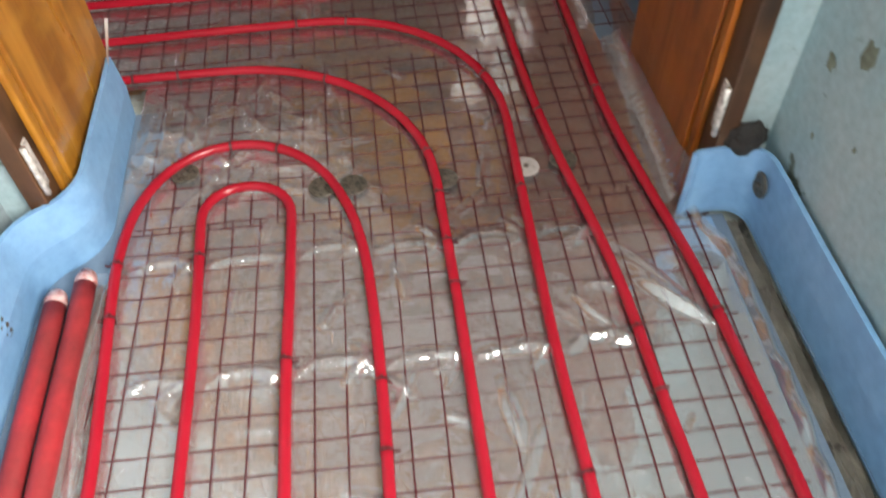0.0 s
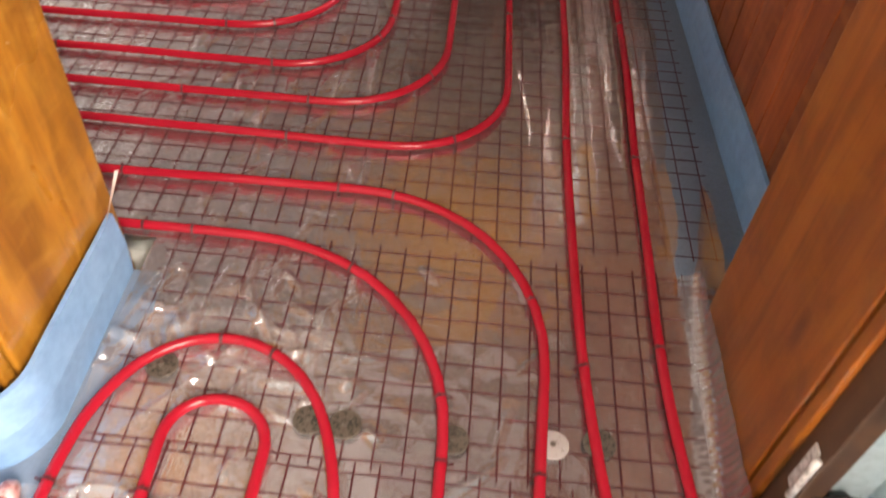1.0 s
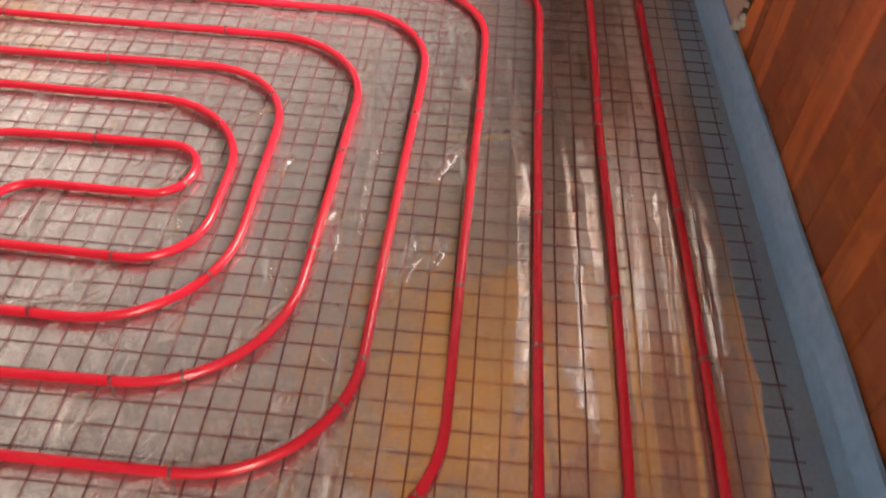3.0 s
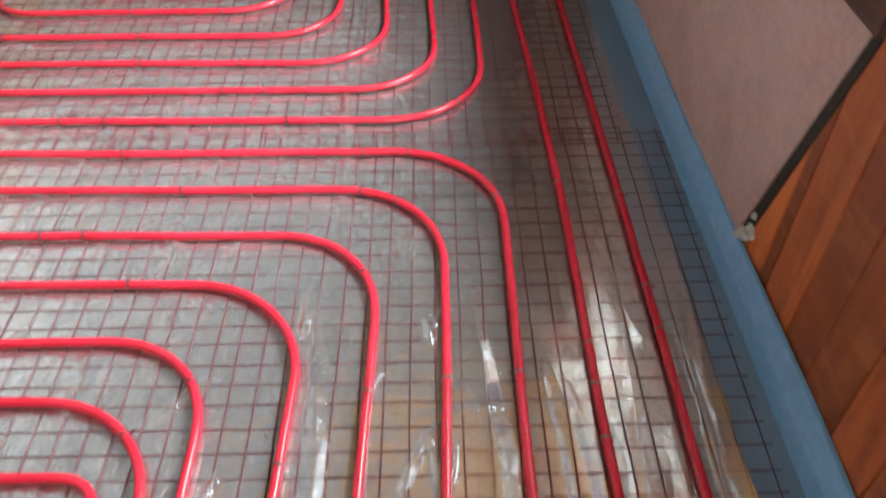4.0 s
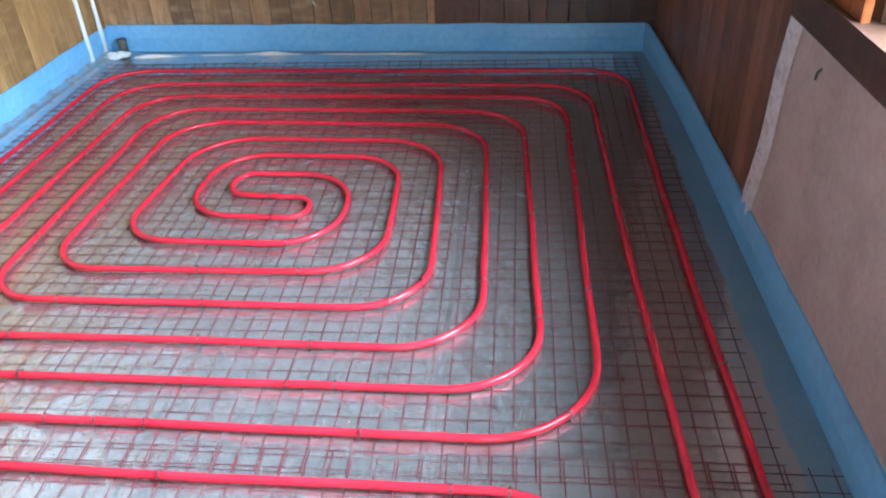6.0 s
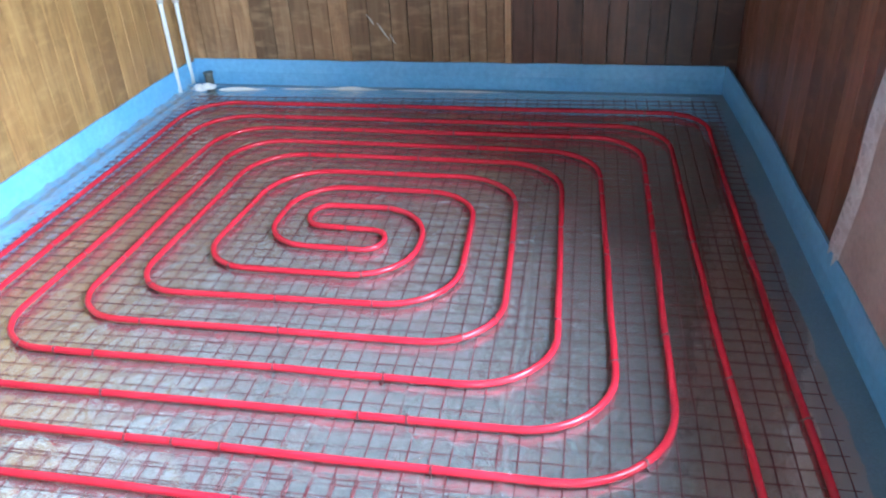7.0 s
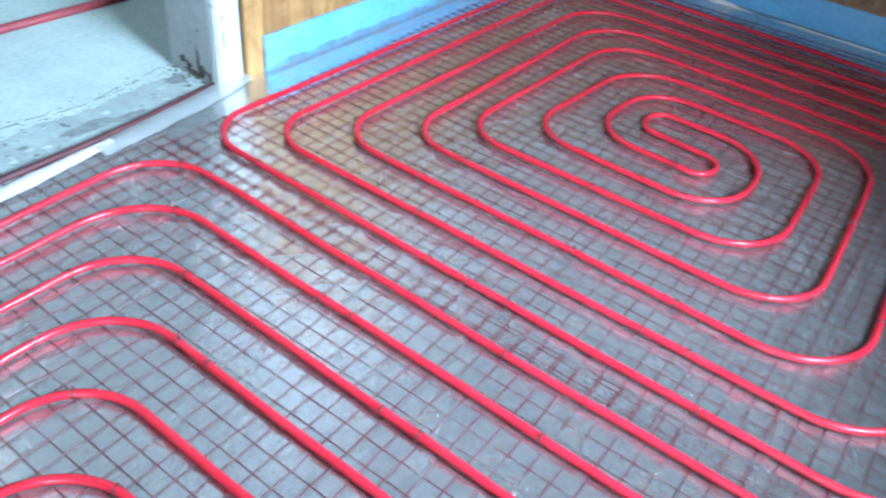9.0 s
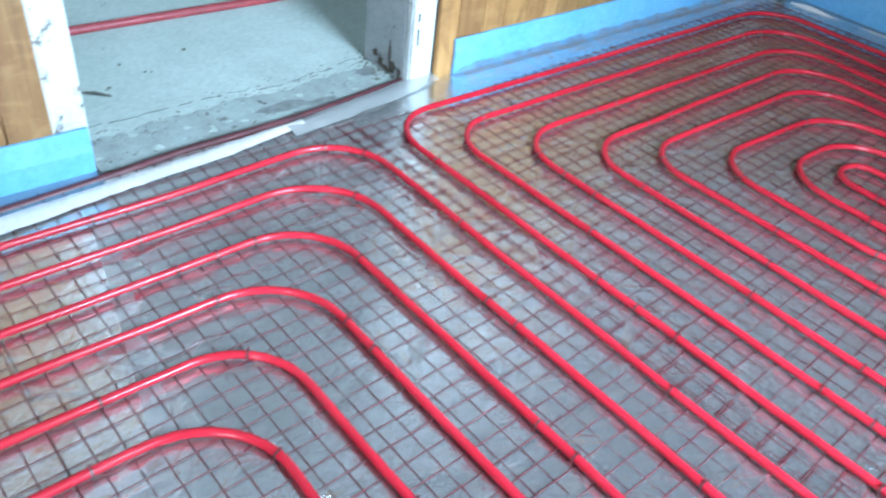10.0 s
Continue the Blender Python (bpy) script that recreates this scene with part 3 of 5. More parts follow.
# ---- panel below the window ----
def low_panel():
    """A sheet of board that closes the wall below the sill, cut askew, with a pale ragged strip at its far edge."""
    p = thing("wall_panel", "smooth pinkish-beige board below the window, with a nail in it", "panel", kind="structure")
    top = WIN_Z0 - 0.087

    def far(z):
        return 4.775 - 0.16 * z

    def near(z):
        return 3.345 - 0.30 * z

    def sheet(y0, y1, off0, off1):
        """A slab against the wall between two slanting edges, given as functions of height."""
        bm = bmesh.new()
        v = [bm.verts.new((x_right(y) + o, y, z)) for z in (-0.02, top) for y in (y0(z), y1(z)) for o in (off0, off1)]
        for q in ((0, 1, 3, 2), (4, 6, 7, 5), (0, 4, 5, 1), (2, 3, 7, 6), (0, 2, 6, 4), (1, 5, 7, 3)):
            bm.faces.new([v[k] for k in q])
        return bm

    part("board", sheet(near, lambda z: far(z) - 0.07, -0.026, -0.019), PINK, p)
    bm = bmesh.new()
    n = 14
    cols = []
    for i in range(n + 1):
        z = top * i / n
        y = far(z) - 0.10 + 0.02 * noise.noise((z * 4, 0.3, 0))
        cols.append([bm.verts.new((x_right(yy) - 0.022 - o, yy, z)) for yy, o in ((y, 0.006), (y + 0.02, 0.012), (y + 0.045, 0.007), (y + 0.07 + 0.01 * noise.noise((z * 9, 2, 0)), 0.011), (y + 0.10, 0.003))])
    for a, b in zip(cols, cols[1:]):
        for k in range(4):
            bm.faces.new((a[k], a[k + 1], b[k + 1], b[k]))
    part("edge_strip", bm, stained("pale_smear", (0.68, 0.61, 0.61), (0.46, 0.38, 0.36), 22, 0.3, 0.4), p, "pale plastic strip along the board's edge", smooth=True)
    # Near-black strip laid over the boards stands in for the gap's shade.
    part("dark_joint", sheet(lambda z: near(z) - 0.028 + 0.006 * math.sin(z * 30), lambda z: near(z) + 0.002, -0.0215, -0.0185), stained("gap_dark", (0.014, 0.011, 0.009), (0.035, 0.028, 0.022), 30, 0.9, 0.6), p, "near-black strip showing the open gap at the board's edge")
    for z, s, d in ((0.150, 0.016, 0.0), (0.128, 0.013, 0.012), (0.178, 0.010, -0.006), (0.21, 0.008, 0.004), (0.165, 0.009, -0.022)):
        y = near(z) - 0.02 + d
        bm = bmesh.new()
        bmesh.ops.create_icosphere(bm, subdivisions=2, radius=s)
        for v in bm.verts:
            v.co = v.co * (1 + 0.35 * noise.noise(v.co * 90 + Vector((y * 50, z * 70, 0)))) + Vector((x_right(y) - 0.022, y, z))
        part("mortar_lump", bm, CONCRETE, p)
    part("nail", sweep(bmesh.new(), [(x_right(4.41) - 0.024, 4.41, 0.645), (x_right(4.41) - 0.034, 4.41, 0.635), (x_right(4.41) - 0.035, 4.411, 0.618)], 0.003), GREY_PLASTIC, p)


low_panel()


# ---- blue edge foam ----
def foam(name, line, side, label, skirt=0.10, lean=0.012, height=0.15, seed=0.0, step=0.04):
    """Edge strip along a line of corners; side: +1 when the room lies to the left of the line's way."""
    f = thing(name, label, "edge strip", group="edge strips round the floor")
    pts = rounded(line, step)
    bm, bs = bmesh.new(), bmesh.new()
    rings, skirts = [], []
    for i, p in enumerate(pts):
        d = (pts[min(i + 1, len(pts) - 1)] - pts[max(i - 1, 0)]).normalized()
        nrm = Vector((-d.y, d.x)) * side
        wob = 0.004 * noise.noise((p.x * 3 + seed, p.y * 3, 1.0))
        top = height + 0.004 * noise.noise((p.x * 5, p.y * 5, seed + 4))
        prof = [(0.0, -0.012), (lean * 0.4 + wob, top * 0.5), (lean * 0 + wob, top), (0.009 + wob, top), (0.010 + lean * 0.5 + wob, top * 0.5), (0.010, -0.012)]
        rings.append([bm.verts.new((p.x + nrm.x * a, p.y + nrm.y * a, z)) for a, z in prof])
        e = skirt * (1 + 0.15 * noise.noise((p.x * 4, p.y * 4, seed)))
        skirts.append([bs.verts.new((p.x + nrm.x * a, p.y + nrm.y * a, z)) for a, z in ((0.011, -0.0038), (0.011, -0.0030), (e, -0.0031), (e, -0.0038))])
    for rr, b in ((rings, bm), (skirts, bs)):
        m = len(rr[0])
        for a, c in zip(rr, rr[1:]):
            for k in range(m):
                b.faces.new((a[k], a[(k + 1) % m], c[(k + 1) % m], c[k]))
        b.faces.new(rr[0])
        b.faces.new(rr[-1][::-1])
    part("upright", bm, FOAM, f, smooth=False)
    part("skirt", bs, SKIRT, f, "thin blue flap under the film")
    return f


G, FOAM_H = 0.02, 0.13
foam("edge_foam", [(0.610, 1.46), (0.534, 2.8, 0.4), (0.437, 4.55, 0.4), (0.372, 5.7, 0.3), (0.305, Y_FAR - 0.03)], 1, "bright blue foam edge strip along the window wall", 0.17, height=FOAM_H, seed=1)
foam("edge_foam", [(0.293, Y_FAR - G), (X_LEFT + G + 0.011, Y_FAR - G)], 1, "bright blue foam edge strip along the far wall", 0.05, height=FOAM_H, seed=2)
foam("edge_foam", [(X_LEFT + G, Y_FAR - G), (X_LEFT + G, 4.258)], 1, "bright blue foam edge strip along the boarded side wall", 0.04, height=FOAM_H, seed=3)
foam("edge_foam", [(X_LEFT + G, 3.004), (X_LEFT + G, Y_NEAR + 0.03)], 1, "bright blue foam edge strip beside the white door casing", 0.10, height=FOAM_H, seed=4)
foam("edge_foam", [(X_LEFT + G + 0.012, Y_NEAR + G), (-0.66, Y_NEAR + G)], 1, "bright blue foam edge strip along the door wall", 0.03, height=FOAM_H, seed=5)
hall_foam = foam("edge_foam", [(-0.622, 1.335), (-0.612, 0.955, 0.06), (-0.715, 0.895, 0.06), (-0.722, 0.5), (-0.725, -2.4)], 1, "bright blue foam edge strip folded round the door jamb", 0.075, seed=6, step=0.006)
foam("edge_foam", [(0.60, -2.4), (0.592, 0.5), (0.588, 0.935, 0.075), (0.462, 0.925, 0.012), (0.450, 0.915)], 1, "bright blue foam edge strip curled round the hall corner", 0.012, lean=0.005, seed=7, step=0.006)


# ---- foil insulation boards ----
def insulation():
    base = thing("foil_insulation", "silver foil-faced insulation boards with taped seams", "insulation", kind="structure")
    ys = (1.42, 2.62, 3.82, 5.02, Y_FAR - 0.02)
    xs = (X_LEFT + 0.02, -1.64, -1.03, -0.41, 0.7)
    for ya, yb in zip(ys, ys[1:]):
        for i, (xa, xb) in enumerate(zip(xs, xs[1:])):
            if i == 3:
                bm = slanted(bmesh.new(), ya + 0.002, yb - 0.002, -0.049, -0.0036, -0.03, -0.028)
                for v in bm.verts:
                    if v.co.x < x_right(v.co.y) - 0.029:
                        v.co.x = xa + 0.002
                part("board", bm, FOIL, base)
            else:
                left = -2.335 if i == 0 and 2.6 < ya < 3.8 else xa + 0.002
                part("board", boxed(left, xb - 0.002, ya + 0.002, yb - 0.002, -0.049, -0.0036, bevel=0.002), FOIL, base)
    for ya, yb in ((-2.45, -1.25), (-1.248, -0.05), (-0.048, 0.90)):
        part("board", boxed(-0.60, 0.515, ya, yb, -0.049, -0.0036, bevel=0.002), FOIL, base)
    part("board", boxed(-0.60, 0.47, 0.903, 1.418, -0.049, -0.0038, bevel=0.002), FOIL, base)
    for x in (-0.41, -1.64):
        part("seam_tape", boxed(x - 0.011, x + 0.011, 1.45, Y_FAR - 0.05, -0.0036, -0.0031, bevel=0), FOIL, base, "shiny strip of seam tape")
    # Pale strip laid askew across the left boards.
    bm = boxed(-0.36, 0.36, -0.023, 0.023, -0.0036, -0.0029, bevel=0)
    bm.transform(Matrix.Translation((-1.775, 2.858, 0)) @ Matrix.Rotation(radians(-11.5), 4, "Z"))
    part("seam_tape", bm, stained("dull_pale_strip", (0.40, 0.39, 0.39), (0.33, 0.32, 0.32), 30, 0.4, 0.4), base, "dull pale strip laid askew on the boards")


insulation()

# ---- clear film ----
rf = random.Random(11)
FOLDS = [(0.31, 0.87, 0.45, 0.64, 0.012), (0.33, 0.775, 0.445, 0.655, 0.012), (0.32, 0.82, 0.40, 0.70, 0.009), (-0.602, 0.88, -0.585, 0.45, 0.014), (-0.61, 0.80, -0.60, 0.30, 0.010), (-0.425, 5.2, -0.415, 4.4, 0.006), (-0.41, 4.4, -0.37, 3.4, 0.008)]
# long loose pleats beside the window wall: crest, width of the flank towards the window, its slope at the near and far ends, width of the other flank
PLEATS = [([(-0.058, 3.32), (-0.024, 2.96), (-0.004, 2.80), (0.012, 2.58), (0.018, 2.40), (0.022, 2.10)], 0.036, (0.09, 0.30), 0.07),
          ([(0.050, 2.42), (0.084, 2.15), (0.114, 1.96), (0.135, 1.78)], 0.013, (0.07, 0.16), 0.03),
          ([(0.055, 3.32), (0.102, 2.88), (0.128, 2.58), (0.143, 2.28)], 0.009, (0.08, 0.19), 0.02),
          ([(0.062, 3.23), (0.128, 2.95), (0.150, 2.80), (0.160, 2.66), (0.174, 2.48), (0.184, 2.28)], 0.024, (0.05, 0.14), 0.02),
          ([(0.148, 3.38), (0.168, 3.16)], 0.014, (0.10, 0.12), 0.02), ([(0.268, 3.32), (0.254, 2.84), (0.248, 2.41), (0.246, 2.20)], 0.010, (0.14, 0.14), 0.02),
          ([(0.320, 3.02), (0.320, 2.65), (0.318, 2.31), (0.324, 1.98)], 0.010, (0.17, 0.17), 0.022),
          ([(0.262, 2.95), (0.268, 2.35), (0.276, 1.87), (0.288, 1.63), (0.290, 1.44)], 0.060, (0.09, 0.09), 0.038),
          ([(0.358, 3.54), (0.386, 3.00), (0.390, 2.69), (0.399, 2.40), (0.402, 1.92), (0.410, 1.60)], 0.006, (0.20, 0.20), 0.014),
          ([(0.206, 2.95), (0.200, 2.40), (0.214, 1.90), (0.222, 1.70)], 0.030, (0.15, 0.15), 0.032), ([(0.338, 2.95), (0.342, 2.30), (0.352, 1.65)], 0.018, (0.28, 0.28), 0.028),
          ([(0.235, 3.42), (0.285, 3.16)], 0.014, (0.14, 0.14), 0.02),
          ([(-0.398, 3.30), (-0.342, 2.86), (-0.326, 2.54)], 0.024, (0.36, 0.36), 0.04), ([(-0.332, 2.70), (-0.254, 1.92)], 0.008, (0.36, 0.36), 0.012)]

for y, xs_ in ((0.887, (-0.56, -0.435, -0.265, -0.13, 0.012, 0.165, 0.29)), (0.640, (-0.54, -0.415, -0.27, -0.125, 0.022, 0.172, 0.31))):
    for xa, xb in zip(xs_, xs_[1:]):
        xm, ya, ym = (xa + xb) / 2, y + rf.uniform(-0.006, 0.004), y + rf.uniform(0.012, 0.024)
        for p, q in (((xa + 0.010, ya), (xm - 0.02, ym)), ((xm - 0.035, ym - 0.001), (xm + 0.035, ym)), ((xm + 0.02, ym), (xb - 0.006, ya + 0.004))):
            FOLDS.append((*p, *q, rf.uniform(0.0065, 0.009)))
        for s in range(3):
            FOLDS.append((xb - 0.008, y + 0.012, xb - 0.008 - rf.uniform(0.03, 0.06), y + rf.uniform(-0.05, 0.06), rf.uniform(0.004, 0.008)))
for k in range(16):
    x, y, l, a = rf.uniform(-0.7, -0.15), rf.uniform(1.1, 2.3), rf.uniform(0.08, 0.35), rf.uniform(1.2, 2.2)
    FOLDS.append((x, y, x + l * math.cos(a), y - l * math.sin(a), rf.uniform(0.004, 0.008)))
for k in range(120):
    x, y, l, a = rf.uniform(-2.1, -0.1), rf.uniform(1.45, 3.5), rf.uniform(0.04, 0.16), rf.gauss(1.35, 0.3)
    FOLDS.append((x, y, x + l * math.cos(a), y + l * math.sin(a), rf.uniform(0.006, 0.011)))
for k in range(130):
    x, y, l, a = rf.uniform(-2.15, -0.2), rf.gauss(3.72, 0.30), rf.uniform(0.05, 0.24), rf.gauss(2.2, 0.7)
    FOLDS.append((x, y, x + l * math.cos(a), y + l * math.sin(a), rf.uniform(0.003, 0.007)))
for k in range(150):
    x, y, l, a = rf.uniform(-2.2, -0.15), rf.uniform(1.5, 6.1), rf.uniform(0.04, 0.22), rf.uniform(0, math.pi)
    FOLDS.append((x, y, x + l * math.cos(a), y + l * math.sin(a), rf.uniform(0.002, 0.006)))
for k in range(60):
    x, y, l, a = rf.uniform(-0.6, -0.15), rf.gauss(1.19, 0.07), rf.uniform(0.03, 0.10), rf.uniform(0, math.pi)
    FOLDS.append((x, y, x + l * math.cos(a), y + l * math.sin(a), rf.uniform(0.006, 0.012)))
for k in range(40):
    x, y, l, a = rf.uniform(-0.6, 0.45), rf.uniform(0.2, 1.4), rf.uniform(0.04, 0.16), rf.uniform(0, math.pi)
    FOLDS.append((x, y, x + l * math.cos(a), y + l * math.sin(a), rf.uniform(0.004, 0.010)))


def film():
    """One crumpled sheet over the whole floor, creased along the folds and turned up at the jamb."""
    xs = np.concatenate([np.arange(X_LEFT + 0.02, -0.66, 0.006), np.arange(-0.655, -0.10, 0.0045), np.arange(-0.10, 0.55, 0.003)])
    ys = np.concatenate([np.arange(-2.4, 0.1, 0.03), np.arange(0.1, 1.5, 0.0045), np.arange(1.505, 3.75, 0.007), np.arange(3.757, Y_FAR - 0.07, 0.008)])
    X, Y = np.meshgrid(xs, ys, indexing="ij")
    Z = np.full(X.shape, -0.0024)
    rng = np.random.RandomState(5)
    for k in range(46):
        f, a, ph = rng.uniform(4, 34), rng.uniform(0, math.pi), rng.uniform(0, 6.28)
        cx, cy = rng.uniform(-2.3, 0.5), rng.uniform(0.0, 6.2)
        u = X * math.cos(a) + Y * math.sin(a)
        w = np.exp(-((X - cx) ** 2 + (Y - cy) ** 2) / rng.uniform(0.2, 1.2))
        ridge = 1 - np.abs(np.sin(0.5 * (u * f + ph + 0.8 * np.sin(X * 5 + Y * 3 + ph))))
        Z += 0.0011 * w * ridge ** 3
    for k in range(60):
        f, a, ph = rng.uniform(14, 50), rng.uniform(0, math.pi), rng.uniform(0, 6.28)
        cx, cy = rng.uniform(-0.65, 0.5), rng.uniform(-0.1, 1.35)
        u = X * math.cos(a) + Y * math.sin(a)
        w = np.exp(-((X - cx) ** 2 + (Y - cy) ** 2) / rng.uniform(0.01, 0.06))
        Z += 0.0007 * w * (1 - np.abs(np.sin(0.5 * (u * f + ph + 0.8 * np.sin(X * 9 + Y * 7 + ph))))) ** 2
    for x0, y0, x1, y1, h in FOLDS:
        i0, i1 = np.searchsorted(xs, (min(x0, x1) - 0.08, max(x0, x1) + 0.08))
        j0, j1 = np.searchsorted(ys, (min(y0, y1) - 0.08, max(y0, y1) + 0.08))
        A, B = X[i0:i1, j0:j1], Y[i0:i1, j0:j1]
        dx, dy = x1 - x0, y1 - y0
        q = dx * dx + dy * dy
        t = ((A - x0) * dx + (B - y0) * dy) / q
        d = ((A - x0) * dy - (B - y0) * dx) / math.sqrt(q) + 0.010 * np.sin(t * 7 + x0 * 40) * np.sqrt(q)
        env = np.clip(np.sin(np.clip(t, 0, 1) * math.pi), 0, 1) ** 0.6
        Z[i0:i1, j0:j1] += h * env * np.exp(-(np.abs(d) / (0.003 + 0.55 * h)) ** 1.4)
    for line, wr, slope, wl in PLEATS:
        yy = np.array([p[1] for p in line][::-1])
        j0, j1 = np.searchsorted(ys, (yy[0], yy[-1]))
        yv = ys[j0:j1]
        crest = np.interp(yv, yy, [p[0] for p in line][::-1]) + 0.0015 * np.sin(yv * 31 + wr * 900)
        t = (yv - yy[0]) / (yy[-1] - yy[0])
        env = np.clip(np.sin(np.clip(t, 0, 1) ** 0.8 * math.pi) * 1.15, 0, 1)
        D = X[:, j0:j1] - crest
        side = np.where(D > 0, D / (wr * (0.25 + 0.75 * env)), -D / wl)
        rise = slope[0] + (slope[1] - slope[0]) * t
        Z[:, j0:j1] += rise * wr * env * np.clip(1 - side, 0, 1) * (1 + 0.08 * np.sin(yv * 19 + wr * 400))
    rim = film_right(Y)
    Z += 0.011 * np.clip((X - rim + 0.075) / 0.075, 0, 1.2) ** 2 * np.clip((Y - 1.42) / 0.1, 0, 1) * np.clip((3.5 - Y) / 0.5, 0, 1)
    side = np.clip((X_LEFT + 0.135 - X) / 0.10, 0, 1) * np.clip((Y - 4.16) / 0.15, 0, 1)
    Z += side ** 2 * (0.030 + 0.004 * np.sin(Y * 37 + X * 60) + 0.003 * np.sin(Y * 91))
    dw = (Y > 0.90) & (Y < 1.47)
    lift = np.clip((X - 0.415) / 0.05, 0, 1)
    Z += np.where(dw, lift ** 2 * 0.006, 0)
    Xs = X + np.where(dw, lift * 0.006 * np.sin(Y * 95), 0)
    Z = np.clip(Z, -0.0028, None)
    keep = ((Y > 1.42) & (X < rim)) | ((Y > 0.9) & (Y <= 1.42) & (X > -0.60) & (X < 0.468)) | ((Y <= 0.9) & (X > -0.625) & (X < 0.505))
    edge = film_edge(Y) + 0.004 * np.sin(Y * 21)
    keep &= (X > edge) | (Y < 2.4) | (Y > 4.25)
    keep &= X > X_LEFT + 0.036
    idx = -np.ones(X.shape, int)
    idx[keep] = np.arange(keep.sum())
    verts = np.column_stack([Xs[keep], Y[keep], Z[keep]])
    q = keep[:-1, :-1] & keep[1:, :-1] & keep[1:, 1:] & keep[:-1, 1:]
    faces = np.column_stack([idx[:-1, :-1][q], idx[1:, :-1][q], idx[1:, 1:][q], idx[:-1, 1:][q]])
    me = bpy.data.meshes.new("sheet")
    me.from_pydata(verts.tolist(), [], faces.tolist())
    me.polygons.foreach_set("use_smooth", [True] * len(me.polygons))
    me.materials.append(FILM)
    me.materials.append(FILM_MILKY)
    mid = verts[faces].mean(axis=1)
    # Milkier film in the hall; its doorway-left reach stands in for pale reflections.
    me.polygons.foreach_set("material_index", (mid[:, 1] < 0.885 + 0.008 * np.sin(mid[:, 0] * 22) + 0.38 * np.clip((-0.04 - mid[:, 0]) / 0.18, 0, 1)).astype(int).tolist())
    f = thing("plastic_film", "clear crumpled plastic film laid over the foil boards", "plastic film")
    new("sheet", me).parent = f
    for y0, y1, inner, mat, label in ((2.45, 3.62, (-2.165, -2.199, -2.234, -2.252, -2.300), FILM_EDGE, "doubled creamy white edge of the film"), (3.56, 4.19, (-2.255, -2.270, -2.290, -2.312, -2.352), FILM_LOOSE, "lilac-grey loose edge of the film")):
        bm = bmesh.new()
        rows = []
        for i in range(64):
            y = y0 + (y1 - y0) * i / 63
            xa = float(film_edge(y)) - 0.004 + 0.004 * noise.noise((y * 9, 3, 1))
            xb = float(np.interp(y, np.linspace(y0, y1, 5), inner)) + 0.004 * noise.noise((y * 14, 8, 2))
            z = (0.001, 0.0055, 0.007, 0.0065, 0.005, 0.0035)
            rows.append([bm.verts.new((xa + (xb - xa) * k / 5, y, z[k] + 0.003 * noise.noise((y * 31, k * 2.3, 7)))) for k in range(6)])
        for a, b in zip(rows, rows[1:]):
            for k in range(5):
                bm.faces.new((a[k], a[k + 1], b[k + 1], b[k]))
        part("turned_edge", bm, mat, f, label, smooth=True)
    bm = bmesh.new()
    rows = []
    for i in range(24):
        t = i / 23
        y = 1.44 + 0.31 * t
        x, w = 0.462 + 0.055 * t ** 0.8, 0.058 * (1 - t) ** 0.7 + 0.004
        rows.append([bm.verts.new((x + w * k / 6 + 0.002 * math.sin(y * 50), y, -0.002 + 0.25 * w * (k / 6) ** 1.3)) for k in range(7)])
    for a, b in zip(rows, rows[1:]):
        for k in range(6):
            bm.faces.new((a[k], a[k + 1], b[k + 1], b[k]))
    part("tongue", bm, FILM, f, "loose tongue of film over the blue flap", smooth=True)


def film_right(y):
    """The loose rim of the film beside the window wall."""
    return np.interp(y, (1.42, 1.52, 1.65, 1.8, 2.3, 3.35, 4.55, 6.4), (0.430, 0.436, 0.452, 0.445, 0.458, 0.412, 0.345, 0.235)) + 0.003 * np.sin(y * 17) + 0.002 * np.sin(y * 41)


def film_edge(y):
    return np.interp(y, (2.4, 2.99, 3.36, 3.58, 3.77, 4.14, 4.25), (-2.25, -2.286, -2.318, -2.335, -2.358, -2.415, -2.42))


film()

# ---- heating pipes ----
PIPE_R, PIPE_Z = 0.0098, 0.0124
R = 0.22
FAR_FEED = [(0.325, -2.4), (0.322, 0.37, 0.1), (0.300, 0.80, 0.15), (0.243, 1.20, 0.2), (0.219, 1.60, 0.2), (0.212, 2.30, 0.2), (0.190, 2.90, 0.2), (0.172, 3.45, 0.2), (0.150, 3.85, 0.15), (0.088, 4.70, 0.2)]
FAR_INWARD = [(0.025, 5.885, R), (-2.05, 5.875, R), (-2.055, 3.965, 0.18), (-0.14, 4.012, 0.24), (-0.245, 5.60, R), (-1.765, 5.605, R), (-1.75, 4.28, 0.17), (-0.455, 4.305, R), (-0.535, 5.33, R), (-1.47, 5.322, R), (-1.49, 4.597, 0.17), (-0.79, 4.598, 0.2), (-0.80, 5.048, 0.2), (-1.235, 5.043, 0.08)]
FAR_OUTWARD = [(-1.222, 4.895, 0.06), (-0.918, 4.885, 0.06), (-0.918, 4.752, 0.065), (-1.332, 4.757, 0.16), (-1.335, 5.19, 0.18), (-0.665, 5.188, 0.18), (-0.615, 4.466, 0.22), (-1.64, 4.43, 0.17), (-1.63, 5.475, R), (-0.38, 5.47, R), (-0.295, 4.15, 0.24), (-1.905, 4.122, 0.18), (-1.90, 5.742, R), (-0.08, 5.755, R), (-0.005, 3.865, 0.28), (-2.19, 3.83, 0.18), (-2.195, 6.04, 0.22), (0.19, 6.055, 0.18)]
